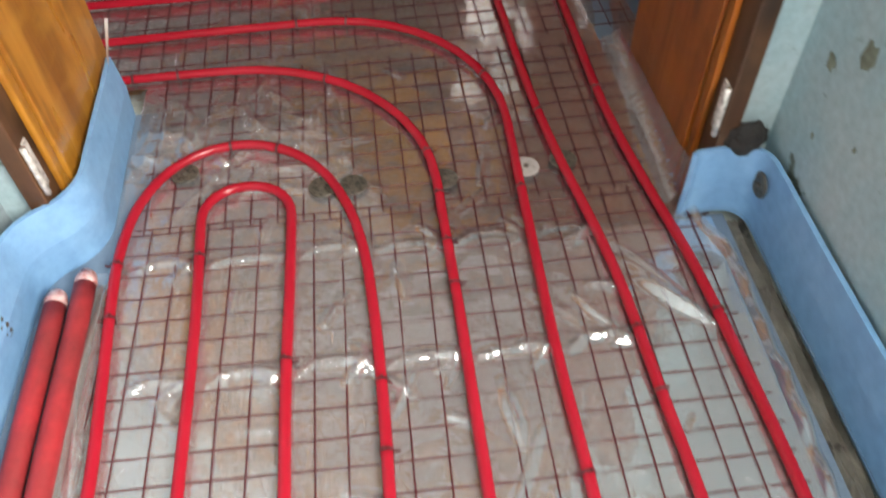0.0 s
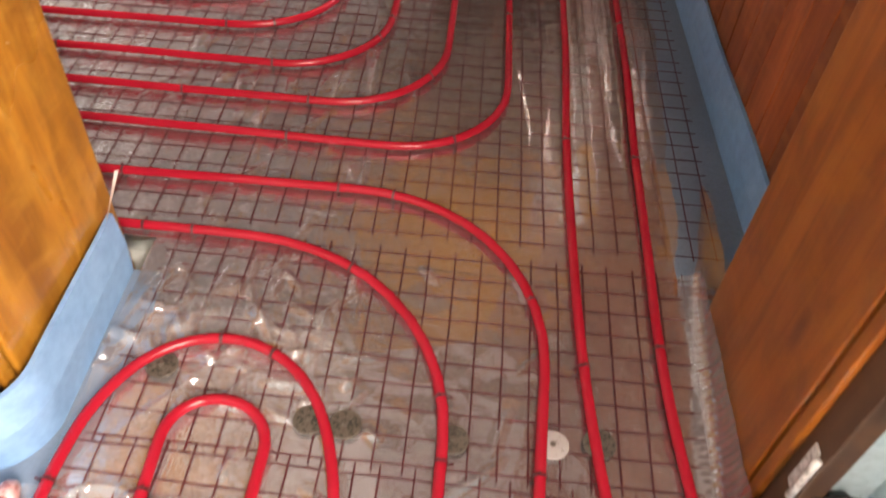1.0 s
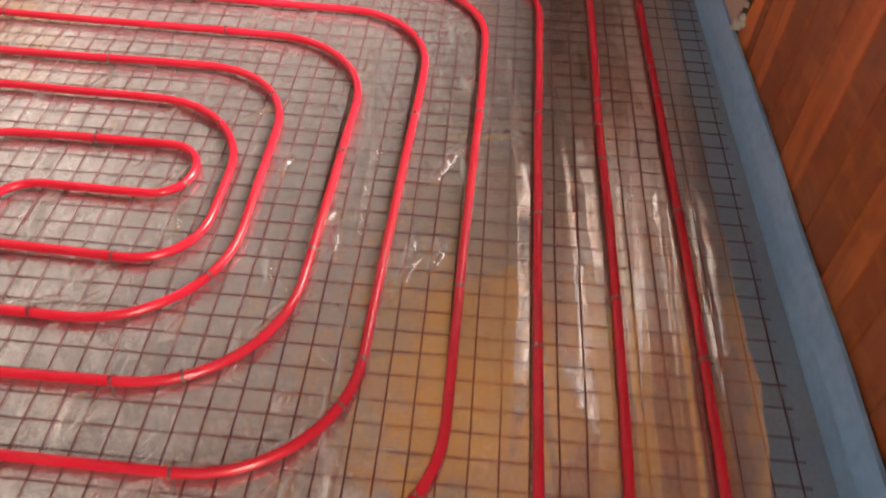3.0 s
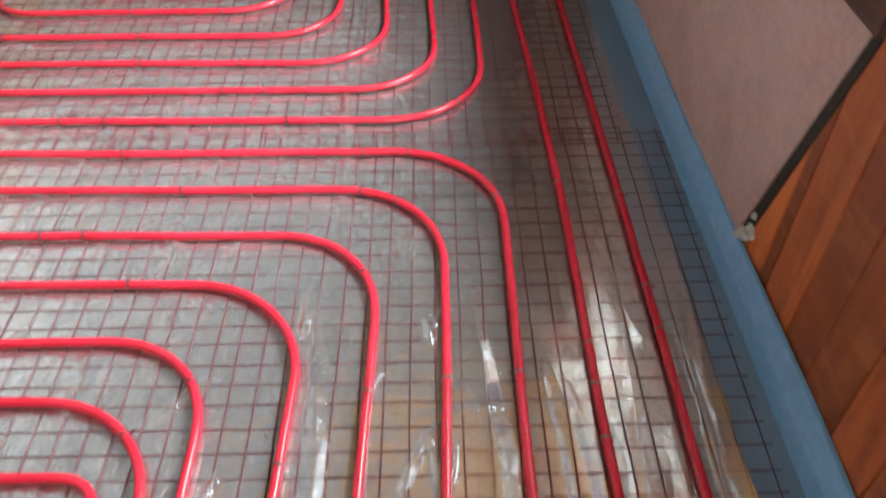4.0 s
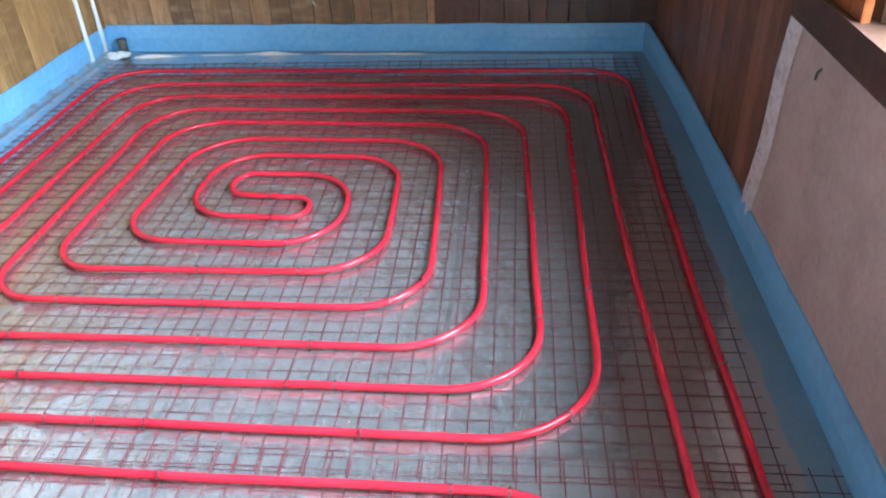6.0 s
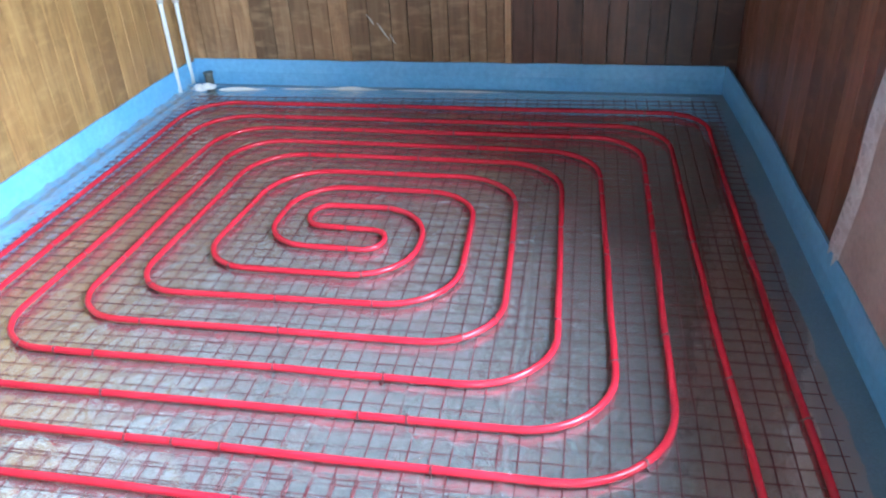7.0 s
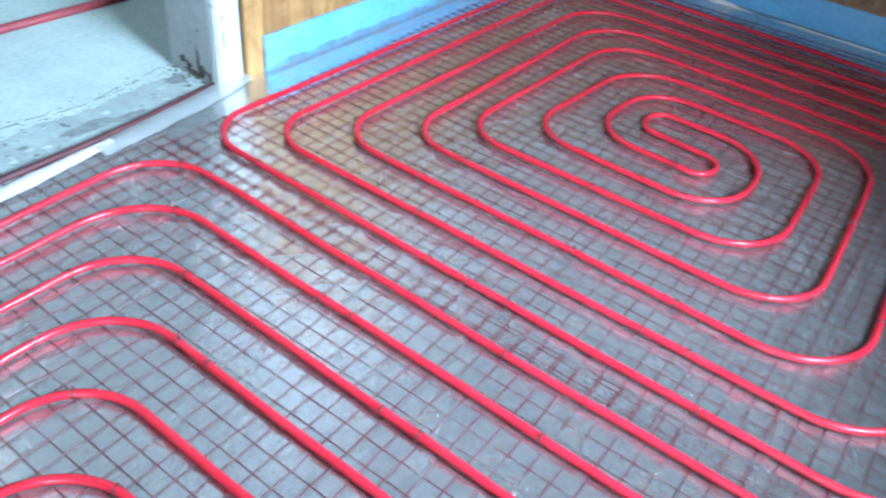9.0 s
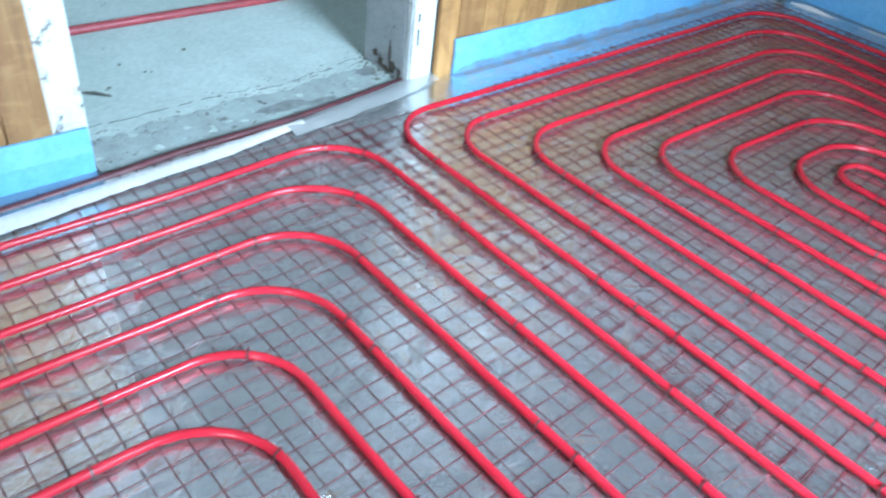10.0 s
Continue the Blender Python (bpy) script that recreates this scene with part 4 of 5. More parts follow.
FAR_RETURN = [(0.215, 5.35, 0.2), (0.260, 4.40, 0.2), (0.300, 3.75, 0.2), (0.338, 3.0, 0.2), (0.364, 2.4, 0.2), (0.375, 1.65, 0.2), (0.379, 1.3, 0.12), (0.402, 1.02, 0.1), (0.447, 0.73, 0.1), (0.464, 0.45, 0.1), (0.466, -2.4)]
FAR_LOOP = FAR_FEED + FAR_INWARD + FAR_OUTWARD + FAR_RETURN
NEAR_FEED = [(0.175, -2.4), (0.167, 0.75, 0.1), (0.178, 1.625, 0.42), (-0.86, 1.582, 0.1)]
NEAR_INWARD = [(-2.00, 1.575, R), (-2.00, 2.90, 0.1), (-2.025, 3.545, R), (-0.115, 3.572, 0.26), (-0.085, 1.90, 0.27), (-1.715, 1.858, R), (-1.715, 3.238, 0.2), (-0.40, 3.252, 0.26), (-0.40, 2.185, 0.26), (-1.425, 2.145, R), (-1.425, 2.945, 0.2), (-0.63, 2.945, 0.23), (-0.625, 2.452, 0.2), (-0.90, 2.448, 0.1), (-1.105, 2.45, 0.085), (-1.095, 2.625, 0.085), (-0.705, 2.63, 0.078)]
NEAR_OUTWARD = [(-0.705, 2.79, 0.078), (-1.00, 2.785, 0.1), (-1.27, 2.77, 0.16), (-1.265, 2.292, 0.16), (-0.545, 2.30, 0.26), (-0.57, 3.096, 0.22), (-1.57, 3.072, 0.18), (-1.57, 2.0, R), (-0.25, 2.03, 0.26), (-0.258, 3.41, 0.24), (-1.87, 3.386, 0.2), (-1.85, 2.70, 0.1), (-1.86, 1.735, R), (0.083, 1.762, 0.27), (0.052, 2.60, 0.2), (0.020, 3.73, 0.27), (-0.9, 3.705, 0.1)]
NEAR_RETURN = [(-2.175, 3.695, 0.2), (-2.14, 3.10, 0.1), (-2.15, 1.43, 0.2), (-0.90, 1.434, 0.1), (0.003, 1.452, 0.42), (0.022, 0.58, 0.1), (0.030, -2.4)]
NEAR_LOOP = NEAR_FEED + NEAR_INWARD + NEAR_OUTWARD + NEAR_RETURN
OUTER_BEND = [(-0.53, -2.4), (-0.55, 0.45, 0.1), (-0.578, 0.93, 0.06), (-0.560, 1.06, 0.06), (-0.495, 1.16, 0.055), (-0.395, 1.20, 0.05), (-0.30, 1.18, 0.05), (-0.215, 1.11, 0.055), (-0.16, 1.0, 0.055), (-0.133, 0.88, 0.055), (-0.120, 0.66, 0.1), (-0.112, -2.4)]
INNER_BEND = [(-0.40, -2.4), (-0.423, 0.70, 0.1), (-0.440, 1.073, 0.086), (-0.268, 1.073, 0.086), (-0.270, 0.67, 0.1), (-0.262, -2.4)]
bm = bmesh.new()
for k in range(8):
    a0, a1 = 2 * math.pi * k / 8, 2 * math.pi * (k + 1) / 8
    q = [bm.verts.new((x, math.cos(a) * r, math.sin(a) * r)) for a in (a0, a1) for x, r in ((-0.003, 0.0122), (0.003, 0.0122))]
    bm.faces.new((q[0], q[1], q[3], q[2]))
box(bm, -0.002, 0.002, -0.002, 0.002, 0.010, 0.017)
box(bm, -0.0015, 0.0015, 0.009, 0.019, -0.008, -0.006)
bmesh.ops.remove_doubles(bm, verts=bm.verts, dist=0.0001)
TIE = finish("tie", bm, stained("tie_plastic", (0.10, 0.014, 0.018), (0.06, 0.010, 0.012), 20, 0.45))


def heating_pipe(corners, label, seed, gap=(0.28, 0.62)):
    rnd = random.Random(seed)
    pts = rounded(corners, 0.02)
    line = []
    for p in pts:
        wx, wy = 0.004 * noise.noise((p.x * 3, p.y * 3, seed)), 0.004 * noise.noise((p.x * 3, p.y * 3, seed + 9))
        line.append((p.x + wx, p.y + wy, PIPE_Z + 0.001 * noise.noise((p.x * 4, p.y * 4, seed + 5))))
    ob = solo("heating_pipe", sweep(bmesh.new(), line, PIPE_R, 10), PIPE, label, "heating pipe", "floor heating pipes", smooth=True)
    s, nxt = 0.0, rnd.uniform(*gap)
    for a, b in zip(line, line[1:]):
        s += (Vector(b) - Vector(a)).length
        if s > nxt and a[1] > 0.2:
            nxt = s + rnd.choice((0.10, 0.35, 0.5, 0.6)) * rnd.uniform(0.8, 1.2)
            t = new("tie", TIE)
            t.parent = ob
            t.matrix_basis = Matrix.Translation(a) @ Matrix.Rotation(math.atan2(b[1] - a[1], b[0] - a[0]), 4, "Z") @ Matrix.Rotation(rnd.uniform(-0.6, 0.6), 4, "X")
    return ob


heating_pipe(FAR_LOOP, "bright red plastic pipe in a double spiral at the far end", 3)
heating_pipe(NEAR_LOOP, "bright red plastic pipe in a double spiral near the doorway", 4)
heating_pipe(OUTER_BEND, "bright red plastic pipe bent in a wide hairpin in the doorway", 5)
heating_pipe(INNER_BEND, "bright red plastic pipe bent in a tight hairpin in the doorway", 6)

# ---- wire mesh ----
WIRES = {}


def wire_mesh(length, v):
    key = (round(length, 2), v)
    if key not in WIRES:
        n = max(8, int(length / 0.06))
        pts = [(length * i / n, 0.0022 * noise.noise((i * 0.23, v * 7.1, 0.5)) + 0.0012 * noise.noise((i * 0.7, v * 3.3, 2.5)), 0.0012 * noise.noise((i * 0.4, v * 5.0, 9.0))) for i in range(n + 1)]
        WIRES[key] = finish("wire", sweep(bmesh.new(), pts, 0.00125, 4), WIRE)
    return WIRES[key]


def mesh_sheet(x0, x1, y0, y1, label, turn=0.0, z=0.0, right=None):
    """A sheet of 50 mm welded wire mesh."""
    sh = thing("wire_mesh_sheet", label, "wire mesh", (x0, y0, z), group="reinforcing mesh sheets")
    sh.rotation_euler = (0, 0, radians(turn))
    nx, ny = int(round((x1 - x0) / 0.05)), int(round((y1 - y0) / 0.05))
    for i in range(nx + 1):
        w = new("wire", wire_mesh(y1 - y0 + 0.03, i % 5))
        w.parent = sh
        w.matrix_basis = Matrix.Translation((i * 0.05 + random.uniform(-0.0015, 0.0015), -0.015, 0.0017)) @ Matrix.Rotation(radians(90 + random.uniform(-0.06, 0.06)), 4, "Z")
    for j in range(ny + 1):
        w = new("wire", wire_mesh(x1 - x0 + 0.03, j % 5))
        w.parent = sh
        w.matrix_basis = Matrix.Translation((-0.015, j * 0.05 + random.uniform(-0.0015, 0.0015), 0.0)) @ Matrix.Rotation(radians(random.uniform(-0.06, 0.06)), 4, "Z")
    return sh


mesh_sheet(-0.577, 0.473, -1.972, 0.978, "rusty red-brown wire mesh sheet in the hall", z=-0.0004)
mesh_sheet(-0.546, 0.454, 0.992, 1.442, "rusty red-brown wire mesh sheet in the doorway", turn=1.0, z=-0.0004)
mesh_sheet(-2.276, 0.524, 1.444, 3.744, "rusty red-brown wire mesh sheet under the near pipe spiral", turn=1.8, z=-0.0014)
mesh_sheet(-2.204, 0.346, 3.703, 6.153, "rusty red-brown wire mesh sheet under the far pipe spiral", turn=2.15, z=-0.0014)


# ---- small things ----
def disc(x, y, z, mat, label, r=0.025, tilt=(0, 0)):
    """A foam fixing's pressure plate: ring, spokes and hub."""
    d = thing("fixing_disc", label, "fixing disc", (x, y, z), group="insulation fixing discs")
    spin = random.uniform(0, 3)
    d.rotation_euler = (radians(tilt[0]), radians(tilt[1]), 0.0 if tilt[1] else spin)
    bm = bmesh.new()
    bmesh.ops.create_cone(bm, cap_ends=True, segments=24, radius1=r, radius2=r * 0.93, depth=0.003)
    part("plate", bm, mat, d)
    bm = bmesh.new()
    for k in range(6):
        a = k * math.pi / 3
        m = Matrix.Translation((math.cos(a) * r * 0.6, math.sin(a) * r * 0.6, 0.0018))
        bmesh.ops.create_cone(bm, cap_ends=True, segments=8, radius1=r * 0.16, radius2=r * 0.16, depth=0.002, matrix=m)
    part("ribs", bm, mat, d)
    bm = bmesh.new()
    bmesh.ops.create_cone(bm, cap_ends=True, segments=12, radius1=r * 0.2, radius2=r * 0.16, depth=0.005, matrix=Matrix.Translation((0, 0, 0.002)))
    part("hub", bm, GREY_DISC, d)
    return d


PALE_DISC = stained("pale_disc_plastic", (0.40, 0.38, 0.36), (0.30, 0.28, 0.27), 60, 0.35, 0.3, extra=((0.16, 0.14, 0.13), 190.0, 0.60))
GREY_DISC = stained("speckled_grey_plastic", (0.11, 0.095, 0.075), (0.065, 0.055, 0.043), 60, 0.5, 0.5, extra=((0.018, 0.018, 0.015), 170.0, 0.52))
for x, y in ((-0.482, 1.128), (-0.210, 1.057), (-0.150, 1.056), (0.027, 1.052), (0.268, 1.076)):
    disc(x, y, 0.0075, GREY_DISC, "dark grey speckled round fixing disc on the film", r=0.028)
disc(0.191, 1.063, 0.0085, PALE_DISC, "pale translucent round fixing disc on the film", r=0.027)
disc(0.572, 0.880, 0.092, GREY_PLASTIC, "dark grey round fixing disc on the blue foam", tilt=(0, -88))
disc(-0.705, 0.742, 0.078, GREY_PLASTIC, "dark grey round fixing disc on the blue foam", tilt=(0, 88))


def sleeve(x0, x1, y_end, label):
    """A supply pipe in thick red foam lagging, its end taped over."""
    s = thing("lagged_pipe", label, "insulated pipe", group="lagged supply pipes")
    n = 60
    pts = [(x0 + (x1 - x0) * i / n + 0.002 * noise.noise((i * 0.2, x0 * 9, 0)), -2.3 + (y_end + 2.3) * i / n, 0.020) for i in range(n + 1)]
    part("lagging", sweep(bmesh.new(), pts, 0.0185, 14), RED_SLEEVE, s, smooth=True)
    e = pts[-1]
    part("taped_end", sweep(bmesh.new(), [(e[0], e[1] + 0.001, e[2]), (e[0], e[1] + 0.012, e[2]), (e[0], e[1] + 0.026, e[2] - 0.003), (e[0] + 0.003, e[1] + 0.034, e[2] - 0.006)], lambda i: (0.0187, 0.019, 0.015, 0.006)[i], 12), stained("dusty_tape", (0.46, 0.17, 0.16), (0.55, 0.46, 0.45), 60, 0.3, 0.9), s, "clear tape over the pipe's end", smooth=True)


sleeve(-0.585, -0.622, 0.855, "supply pipe in faded red foam lagging")
sleeve(-0.635, -0.665, 0.815, "supply pipe in faded red foam lagging")


def riser(y, top, label):
    r = thing("riser_pipe", label, "water pipe", group="pipes in the corner")
    x = X_LEFT + 0.035
    part("pipe", sweep(bmesh.new(), [(x, y, z) for z in (0.02, 0.2, 0.4, top)], 0.011, 12), WHITE_PIPE, r, smooth=True)
    bm = bmesh.new()
    sweep(bm, [(x, y, top - 0.01), (x, y, top + 0.02), (x, y, top + 0.06), (x, y, top + 0.07)], lambda i: (0.015, 0.019, 0.019, 0.014)[i], 12)
    v = part("valve", bm, WHITE_PIPE, r, "white valve body", smooth=True)
    part("cap", sweep(bmesh.new(), [(x + 0.015, y, top + 0.04), (x + 0.03, y, top + 0.04), (x + 0.055, y, top + 0.04)], lambda i: (0.012, 0.018, 0.016)[i], 12), RED_CAP, v, "red plastic valve cap", smooth=True)


riser(6.145, 0.475, "white plastic riser pipe with a red-capped valve")
riser(6.285, 0.445, "white plastic riser pipe with a red-capped valve")
st = solo("corner_trim", boxed(X_LEFT + 0.002, X_LEFT + 0.03, Y_FAR - 0.075, Y_FAR - 0.03, 0.0, CEIL), WOOD_LEFT, "narrow wooden corner batten", "trim", kind="structure")
bm = bmesh.new()
sweep(bm, [(-2.275, 6.305, 0.0), (-2.275, 6.305, 0.05), (-2.275, 6.305, 0.075), (-2.275, 6.305, 0.076)], lambda i: (0.022, 0.022, 0.026, 0.020)[i], 14)
solo("pipe_stub", bm, GREY_PLASTIC, "short dark grey drain pipe stub in the corner", "pipe", smooth=True)

# next room's floor
bm = sweep(bmesh.new(), [(-3.275, 2.0, -0.010), (-3.28, 3.15, -0.010), (-3.26, 3.88, -0.010), (-3.25, 5.3, -0.010)], 0.017, 10)
solo("floor_pipe", bm, stained("dusty_red_pipe", (0.27, 0.036, 0.045), (0.20, 0.034, 0.04), 12, 0.5, 0.3), "dusty red pipe lying on the concrete next door", "pipe", smooth=True)
bm = sweep(bmesh.new(), [(-2.285, 2.5, -0.006), (-2.305, 2.75, -0.006), (-2.326, 3.0, -0.006), (-2.352, 3.27, -0.006), (-2.362, 3.546, -0.008), (-2.382, 3.777, -0.010), (-2.428, 4.07, -0.014), (-2.433, 4.12, -0.018)], 0.012, 8)
solo("threshold_pipe", bm, RED_CABLE, "dark red pipe along the side doorway's threshold", "pipe", smooth=True)
for line, w, keep in (([(-2.530, 3.05), (-2.579, 3.347), (-2.564, 3.543), (-2.612, 3.734), (-2.626, 3.968), (-2.64, 4.07)], 0.0028, 0.0), ([(-2.630, 3.05), (-2.628, 3.283), (-2.622, 3.556), (-2.600, 3.709), (-2.655, 4.04)], 0.0040, -0.15)):
    bm = bmesh.new()
    rows = []
    for i in range(110):
        y = line[0][1] + (line[-1][1] - line[0][1]) * i / 109
        x = float(np.interp(y, [p[1] for p in line], [p[0] for p in line])) + 0.018 * noise.noise((y * 9, w * 900, 0)) + 0.010 * noise.noise((y * 31, w * 300, 3))
        h = w * (0.3 + 0.9 * abs(noise.noise((y * 23, w * 700, 5))))
        rows.append([bm.verts.new((x - h, y, -0.0222)), bm.verts.new((x, y, -0.0208)), bm.verts.new((x + h, y, -0.0222))])
    for i, (a, b) in enumerate(zip(rows, rows[1:])):
        if noise.noise((i * 0.21, w * 500, 9)) > keep:
            for k in range(2):
                bm.faces.new((a[k], a[k + 1], b[k + 1], b[k]))
    part("crack", bm, GREY_PLASTIC, bpy.data.objects["floor"], "dark crumbling crack in the concrete")


def rough_band():
    """Ragged band of rougher screed along the threshold, with two mortar smears on it."""
    mat = stained("rough_screed", (0.34, 0.385, 0.36), (0.23, 0.25, 0.235), 9, 0.95, 0.9, fine=160, extra=((0.10, 0.10, 0.09), 16.0, 0.62))
    bm = bmesh.new()
    rows = []
    for i in range(90):
        y = 3.02 + i * 0.01178
        xa = -2.575 - 0.03 * (y - 3.0) + 0.03 * noise.noise((y * 5, 4, 0)) + 0.014 * noise.noise((y * 19, 4, 2))
        rows.append([bm.verts.new((xa + (-2.375 - 0.045 * (y - 3.0) - xa) * k / 8, y, -0.0212 * (k > 0) - 0.0235 * (k == 0) + 0.0022 * noise.noise((y * 27, k * 0.9, 5)))) for k in range(9)])
    for a, b in zip(rows, rows[1:]):
        for k in range(8):
            bm.faces.new((a[k], a[k + 1], b[k + 1], b[k]))
    part("rough_band", bm, mat, bpy.data.objects["floor"], "rough darker screed along the threshold", smooth=True)
    for cx, cy, sx, sy, sd in ((-2.470, 3.63, 0.030, 0.085, 1), (-2.445, 3.76, 0.020, 0.06, 2), (-2.555, 4.02, 0.03, 0.04, 3)):
        bm = bmesh.new()
        c = bm.verts.new((cx, cy, -0.0155))
        ring = [bm.verts.new((cx + sx * math.cos(q) * (1 + 0.5 * noise.noise((math.cos(q) * 2, math.sin(q) * 2, sd))), cy + sy * math.sin(q) * (1 + 0.5 * noise.noise((math.cos(q) * 3, math.sin(q) * 3, sd + 5))), -0.0205)) for q in [k * math.pi / 9 for k in range(18)]]
        for a, b in zip(ring, ring[1:] + ring[:1]):
            bm.faces.new((c, a, b))
        part("smear", bm, stained("grey_smear", (0.21, 0.225, 0.215), (0.14, 0.145, 0.14), 25, 0.9, 0.7), bpy.data.objects["floor"], "dark grey mortar smear", smooth=True)


rough_band()
bm = sweep(bmesh.new(), [(-2.842, 3.12, -0.018), (-2.81, 3.16, -0.015), (-2.776, 3.198, -0.018)], lambda i: (0.003, 0.007, 0.003)[i], 6)
solo("nail", bm, GREY_PLASTIC, "dark bent nail on the concrete", "nail")


def mortar_strip():
    """Rough sandy screed between the foil boards and the hall foam."""
    bm = bmesh.new()
    rows = []
    for i in range(140):
        y = -1.4 + i * 0.0166
        rows.append([bm.verts.new((0.546 + k * 0.0058, y, -0.030 + 0.014 * noise.noise((k * 0.9, y * 9, 1)) + 0.006 * noise.noise((k * 3.1, y * 40, 2)) - 0.014 * (k == 0))) for k in range(8)])
    for a, b in zip(rows, rows[1:]):
        for k in range(7):
            bm.faces.new((a[k], b[k], b[k + 1], a[k + 1]))
    structure("screed_strip", bm, stained("sandy_screed", (0.19, 0.18, 0.15), (0.10, 0.095, 0.08), 16, 0.9, 0.8, fine=220, extra=((0.045, 0.042, 0.036), 11.0, 0.60)), "rough dirty sandy screed beside the edge foam", "floor")


mortar_strip()


def strip_mesh(rows):
    """Faces between rows of points."""
    bm = bmesh.new()
    vs = [[bm.verts.new(p) for p in r] for r in rows]
    for a, b in zip(vs, vs[1:]):
        for k in range(len(a) - 1):
            bm.faces.new((a[k], a[k + 1], b[k + 1], b[k]))
    return bm


def hall_edge():
    """Blue offcut under the film's edge in the hall, and the film's own bunched and turned-up borders."""
    bm = bmesh.new()
    box(bm, 0.517, 0.551, -1.4, 0.925, -0.048, -0.026, bevel=0.002)
    solo("foam_offcut", bm, SKIRT, "flat strip of blue foam beside the foil boards", "edge strip")
    f = bpy.data.objects["plastic_film"]
    rows = []
    for i in range(150):
        y = 0.10 + i * 0.0056
        x = 0.505 + 0.018 * math.sin((y - 0.2) * 3.1) - 0.09 * max(0.0, y - 0.80) / 0.14 * 0.5
        h = 0.012 + 0.010 * noise.noise((y * 7, 0, 3)) + 0.004 * math.sin(y * 70)
        rows.append([(x - 0.016, y, -0.003), (x - 0.008, y, 0.45 * h), (x, y, h), (x + 0.004, y, h * 0.8), (x + 0.008, y, h * 0.1 - 0.006), (x + 0.010, y, -0.024)])
    part("turned_edge", strip_mesh(rows), FILM, f, "shiny turned-up edge of the film", smooth=True)
    rows = []
    for i in range(190):
        y = 0.94 + i * 0.0028
        a = 0.5 * math.sin(y * 380 + 3 * math.sin(y * 23)) + 0.25 * math.sin(y * 211 + 1)
        top = 0.075 + 0.018 * noise.noise((y * 9, 4, 0))
        fl = 1 - 0.7 * (i / 190)
        rows.append([(0.420 + 0.02 * (i / 190) + 0.008 * noise.noise((y * 6, 3, 3)), y, -0.003), (0.445 + 0.002 * a, y, 0.004 + 0.0012 * a), (0.458 + 0.003 * a, y, 0.018 * fl + 0.004), (0.470 + 0.003 * a, y, top * 0.6 * fl + 0.006), (0.4745 + 0.0015 * a, y, top * fl + 0.01)])
    part("bunched_edge", strip_mesh(rows), FILM_CLOUDY, f, "whitish bunched edge of the film against the jamb", smooth=True)


hall_edge()


def crumbs(name, spots, seed, sizes, mat, label, category, z):
    """Loose grains scattered round spots (x, y, spread in x, spread in y, count)."""
    r = random.Random(seed)
    bm = bmesh.new()
    for cx, cy, sx, sy, count in spots:
        for k in range(count):
            x, y, s = r.gauss(cx, sx), r.gauss(cy, sy), r.uniform(*sizes)
            a = r.uniform(0, 6.28)
            base = [bm.verts.new((x + s * math.cos(a + q) * r.uniform(0.6, 1.2), y + s * math.sin(a + q) * r.uniform(0.6, 1.2), z - 0.001)) for q in (0, 1.3, 2.6, 3.9, 5.1)]
            top = bm.verts.new((x, y, z + s * r.uniform(0.3, 0.8)))
            for i in range(5):
                bm.faces.new((base[i], base[(i + 1) % 5], top))
    return solo(name, bm, mat, label, category, kind="stuff")


GRIT = stained("grit", (0.16, 0.16, 0.13), (0.07, 0.065, 0.05), 60, 0.9, 0.5, fine=200)
spots = [(-2.565 - 0.04 * t + 0.03 * math.sin(t * 9), 3.05 + t, 0.035, 0.05, 16) for t in [0.09 * i for i in range(12)]]
spots += [(-2.61, 4.08, 0.07, 0.03, 60), (-2.48, 4.09, 0.05, 0.02, 50), (-2.43, 3.40, 0.02, 0.12, 26), (-2.42, 3.10, 0.012, 0.05, 30), (-2.46, 3.62, 0.03, 0.06, 30)]
crumbs("concrete_grit", spots, 21, (0.0015, 0.006), GRIT, "dark crumbled grit along the crack in the concrete", "grit", -0.0215)
crumbs("crumbled_mortar", [(-2.54, 4.05, 0.05, 0.03, 26), (-2.64, 4.09, 0.03, 0.02, 14)], 25, (0.006, 0.014), GRIT, "dark crumbled mortar at the foot of the door casing", "rubble", -0.0215)
crumbs("wood_chips", [(-3.50, 3.45, 0.02, 0.03, 3), (-2.87, 3.357, 0.02, 0.02, 2), (-2.86, 3.205, 0.02, 0.03, 2), (-3.0, 3.6, 0.3, 0.3, 8)], 22, (0.004, 0.010), GRIT, "dark chips scattered on the concrete", "wood chips", -0.0215)
crumbs("floor_specks", [(-0.1, 1.5, 0.4, 0.3, 10), (-0.9, 3.2, 0.6, 0.8, 14), (-0.9, 5.0, 0.6, 0.6, 10)], 23, (0.0015, 0.004), GRIT, "dark specks of dirt on the plastic film", "dirt", 0.003)


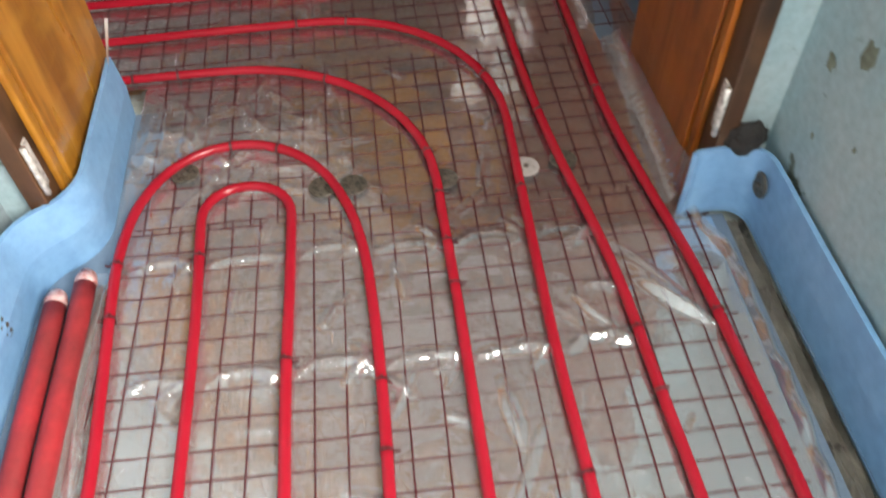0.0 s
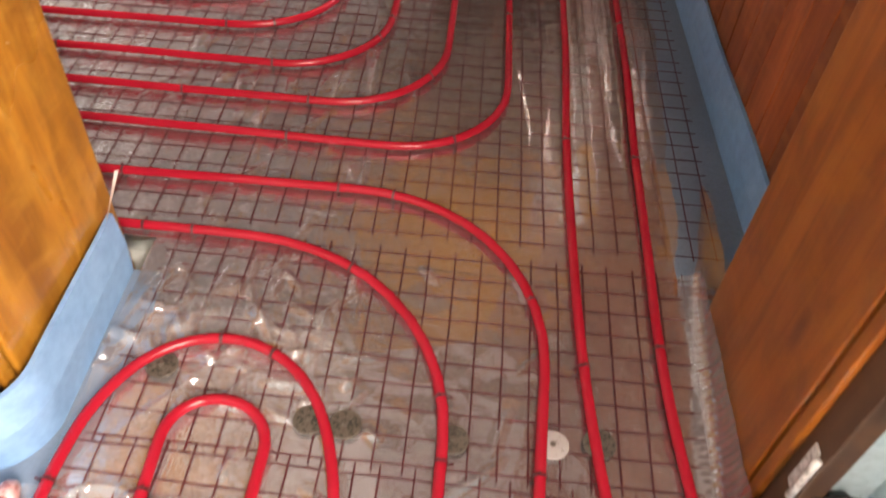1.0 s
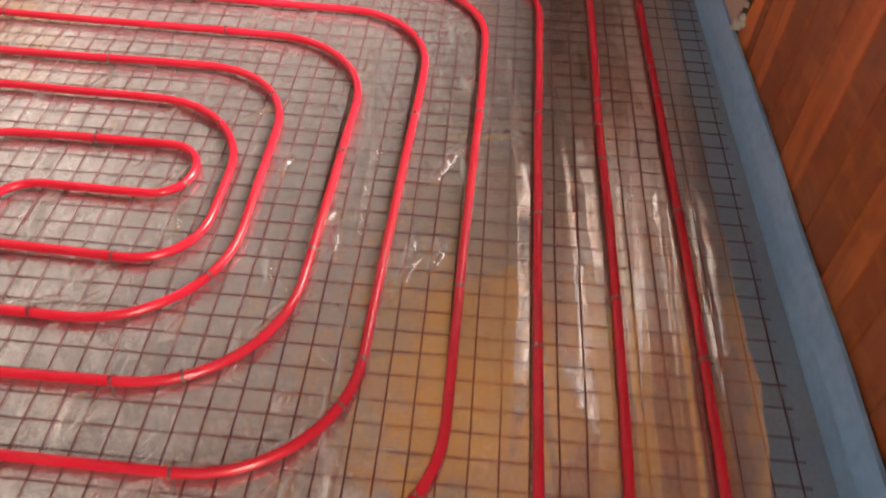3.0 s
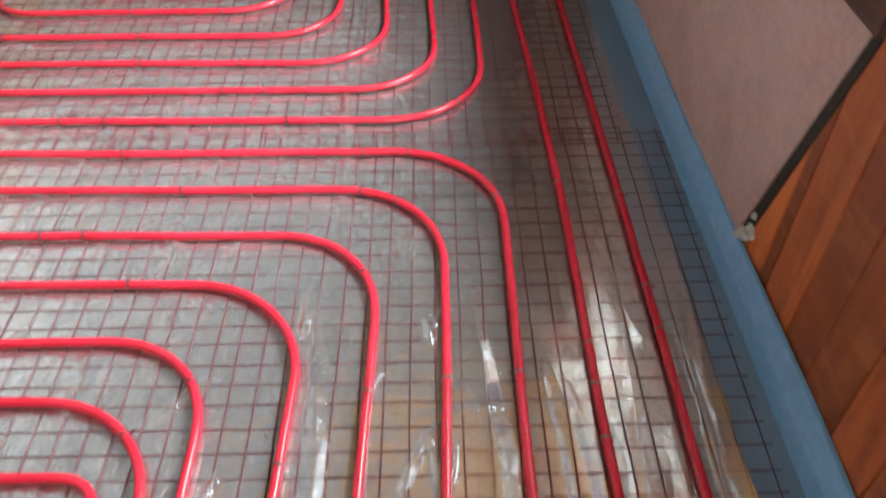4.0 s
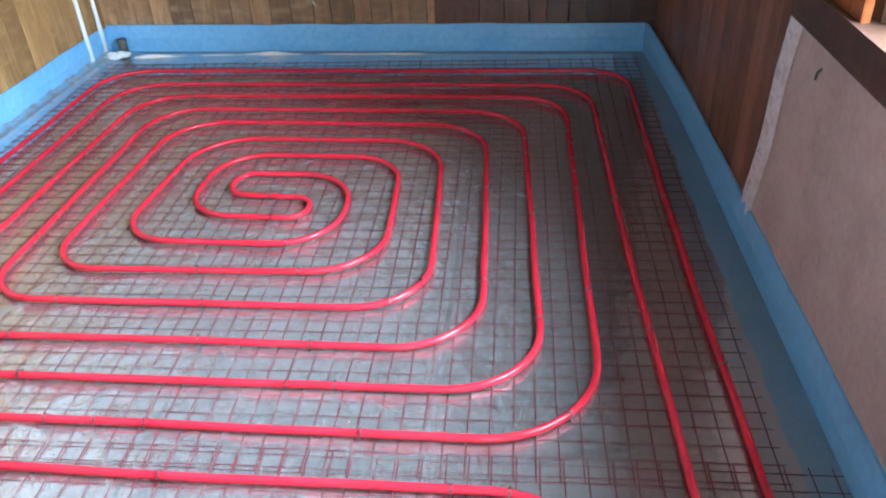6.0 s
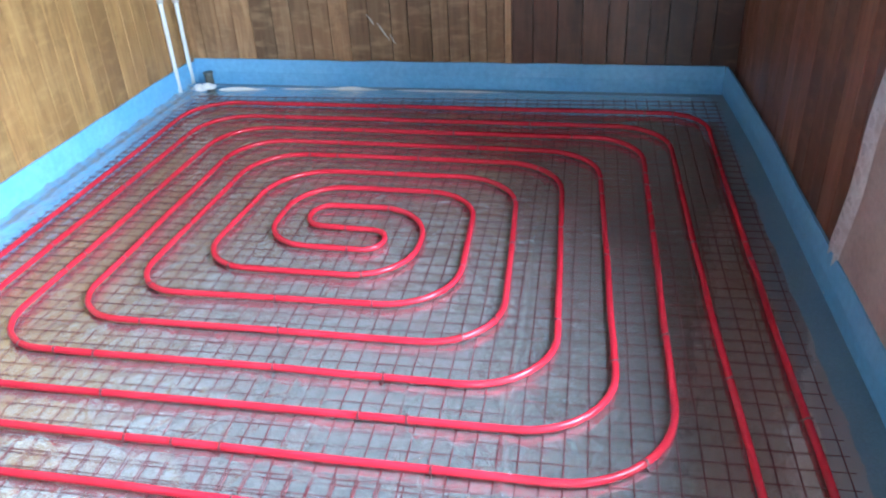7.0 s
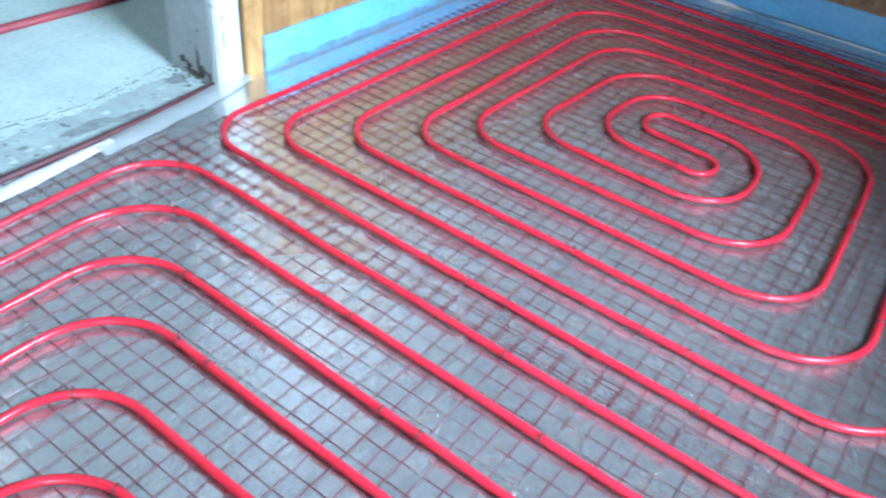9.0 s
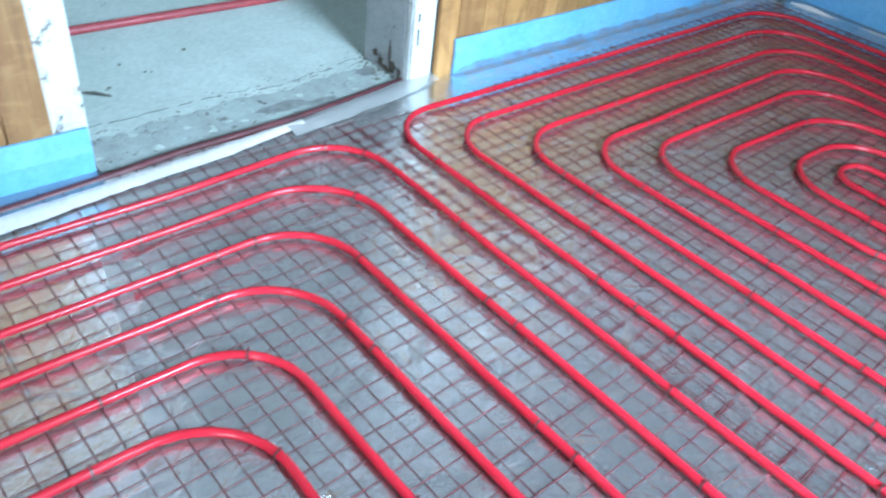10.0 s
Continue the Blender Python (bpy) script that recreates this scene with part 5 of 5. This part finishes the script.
def far_film_edge():
    """Wavy turned edge of the film along the far wall, with a torn scrap round the drain stub."""
    f = bpy.data.objects["plastic_film"]
    rows = []
    for i in range(120):
        x = -2.20 + i * 0.0128
        y = 6.26 + 0.014 * noise.noise((x * 3, 1, 1)) + 0.05 * min(1.0, (x + 2.2) / 0.6)
        h = 0.0015 + 0.016 * noise.noise((x * 5, 0, 5))
        rows.append([(x, y - 0.012, -0.004), (x, y - 0.005, h * 0.7 - 0.001), (x, y, h), (x, y + 0.004, h * 0.5), (x, y + 0.007, -0.004)])
    part("turned_edge", strip_mesh(rows), FILM_EDGE, f, "wavy whitish edge of the film at the far wall", smooth=True)
    rows = []
    for i in range(13):
        a = -2.6 + i * 0.30
        rows.append([(-2.30 + math.cos(a) * (0.028 + 0.022 * k) + 0.006 * noise.noise((i, k, 0.5)), 6.27 + math.sin(a) * (0.022 + 0.018 * k), 0.012 * (2 - k) + 0.012 * noise.noise((i * 0.9, k * 1.3, 3)) + 0.004) for k in range(3)])
    solo("film_scrap", strip_mesh(rows), FILM_EDGE, "crumpled white scrap of film beside the drain stub", "plastic scrap")


far_film_edge()


def scuffs():
    """Pale scrape marks on the far boards and bare patches on the hall wall."""
    r = random.Random(8)
    mat = stained("pale_scrape", (0.62, 0.60, 0.58), (0.45, 0.42, 0.40), 40, 0.7)
    for x0, z0, x1, z1, w in ((-1.40, 0.36, -1.365, 0.31, 0.004), (-1.35, 0.32, -1.295, 0.235, 0.004), (-1.29, 0.265, -1.265, 0.215, 0.003)):
        bm = bmesh.new()
        lo, hi = [], []
        for i in range(9):
            t = i / 8
            x, z = x0 + (x1 - x0) * t + 0.002 * r.uniform(-1, 1), z0 + (z1 - z0) * t
            h = w * math.sin(math.pi * (0.1 + 0.8 * t)) * r.uniform(0.5, 1.2)
            lo.append(bm.verts.new((x - h, Y_FAR - 0.0195, z - h * 0.5)))
            hi.append(bm.verts.new((x + h, Y_FAR - 0.0195, z + h * 0.5)))
        for i in range(8):
            bm.faces.new((lo[i], lo[i + 1], hi[i + 1], hi[i]))
        part("scrape", bm, mat, far_wall, "pale scrape on the boards")
    bare = stained("bare_plaster", (0.13, 0.15, 0.11), (0.22, 0.26, 0.20), 30, 0.9, 0.5)
    hall_wall = bpy.data.objects["wall_hall_right"]
    for y, z, s in ((0.80, 0.42, 0.030), (0.87, 0.36, 0.018), (0.74, 0.30, 0.008), (0.66, 0.33, 0.006), (0.60, 0.50, 0.012), (0.70, 0.55, 0.008), (0.50, 0.30, 0.010), (0.45, 0.42, 0.016), (0.84, 0.24, 0.007), (0.55, 0.22, 0.006), (0.90, 0.55, 0.014)):
        bm = bmesh.new()
        c = bm.verts.new((HX1 - 0.0012, y, z))
        ring = []
        for i in range(14):
            a = 2 * math.pi * i / 14
            q = s * r.uniform(0.6, 1.15)
            ring.append(bm.verts.new((HX1 - 0.0008, y + 0.7 * q * math.cos(a), z + q * math.sin(a))))
        for i in range(14):
            bm.faces.new((c, ring[i], ring[(i + 1) % 14]))
        part("bare_patch", bm, bare, hall_wall, "dark patch of bare plaster")


scuffs()


def torn_tip():
    """White torn corner at the top end of the folded foam."""
    rows = [[(-0.617 + 0.004 * k, 1.300 + 0.030 * i + 0.004 * noise.noise((i, k, 1)), 0.135 + 0.022 * i + 0.010 * k * (1 - 0.3 * i) + 0.003 * noise.noise((i * 2, k, 5))) for k in range(3)] for i in range(4)]
    part("torn_tip", strip_mesh(rows), FILM_EDGE, hall_foam, "torn white tip of the strip")


torn_tip()


def gap_lump():
    """Black crumpled lump added for the dark cavity between jamb, hall wall and foam."""
    bm = bmesh.new()
    bmesh.ops.create_icosphere(bm, subdivisions=3, radius=1.0)
    for v in bm.verts:
        k = 1 + 0.30 * noise.noise(v.co * 2.3) + 0.16 * noise.noise(v.co * 6.0)
        v.co = Vector((0.545 + 0.034 * v.co.x * k, 0.925 + 0.018 * v.co.y * k, 0.166 + 0.034 * v.co.z * k))
    solo("stuffing", bm, stained("gap_black", (0.012, 0.012, 0.012), (0.03, 0.028, 0.026), 40, 0.9, 0.6), "black crumpled lump standing for the dark cavity behind the curled foam", "stuffing")


gap_lump()
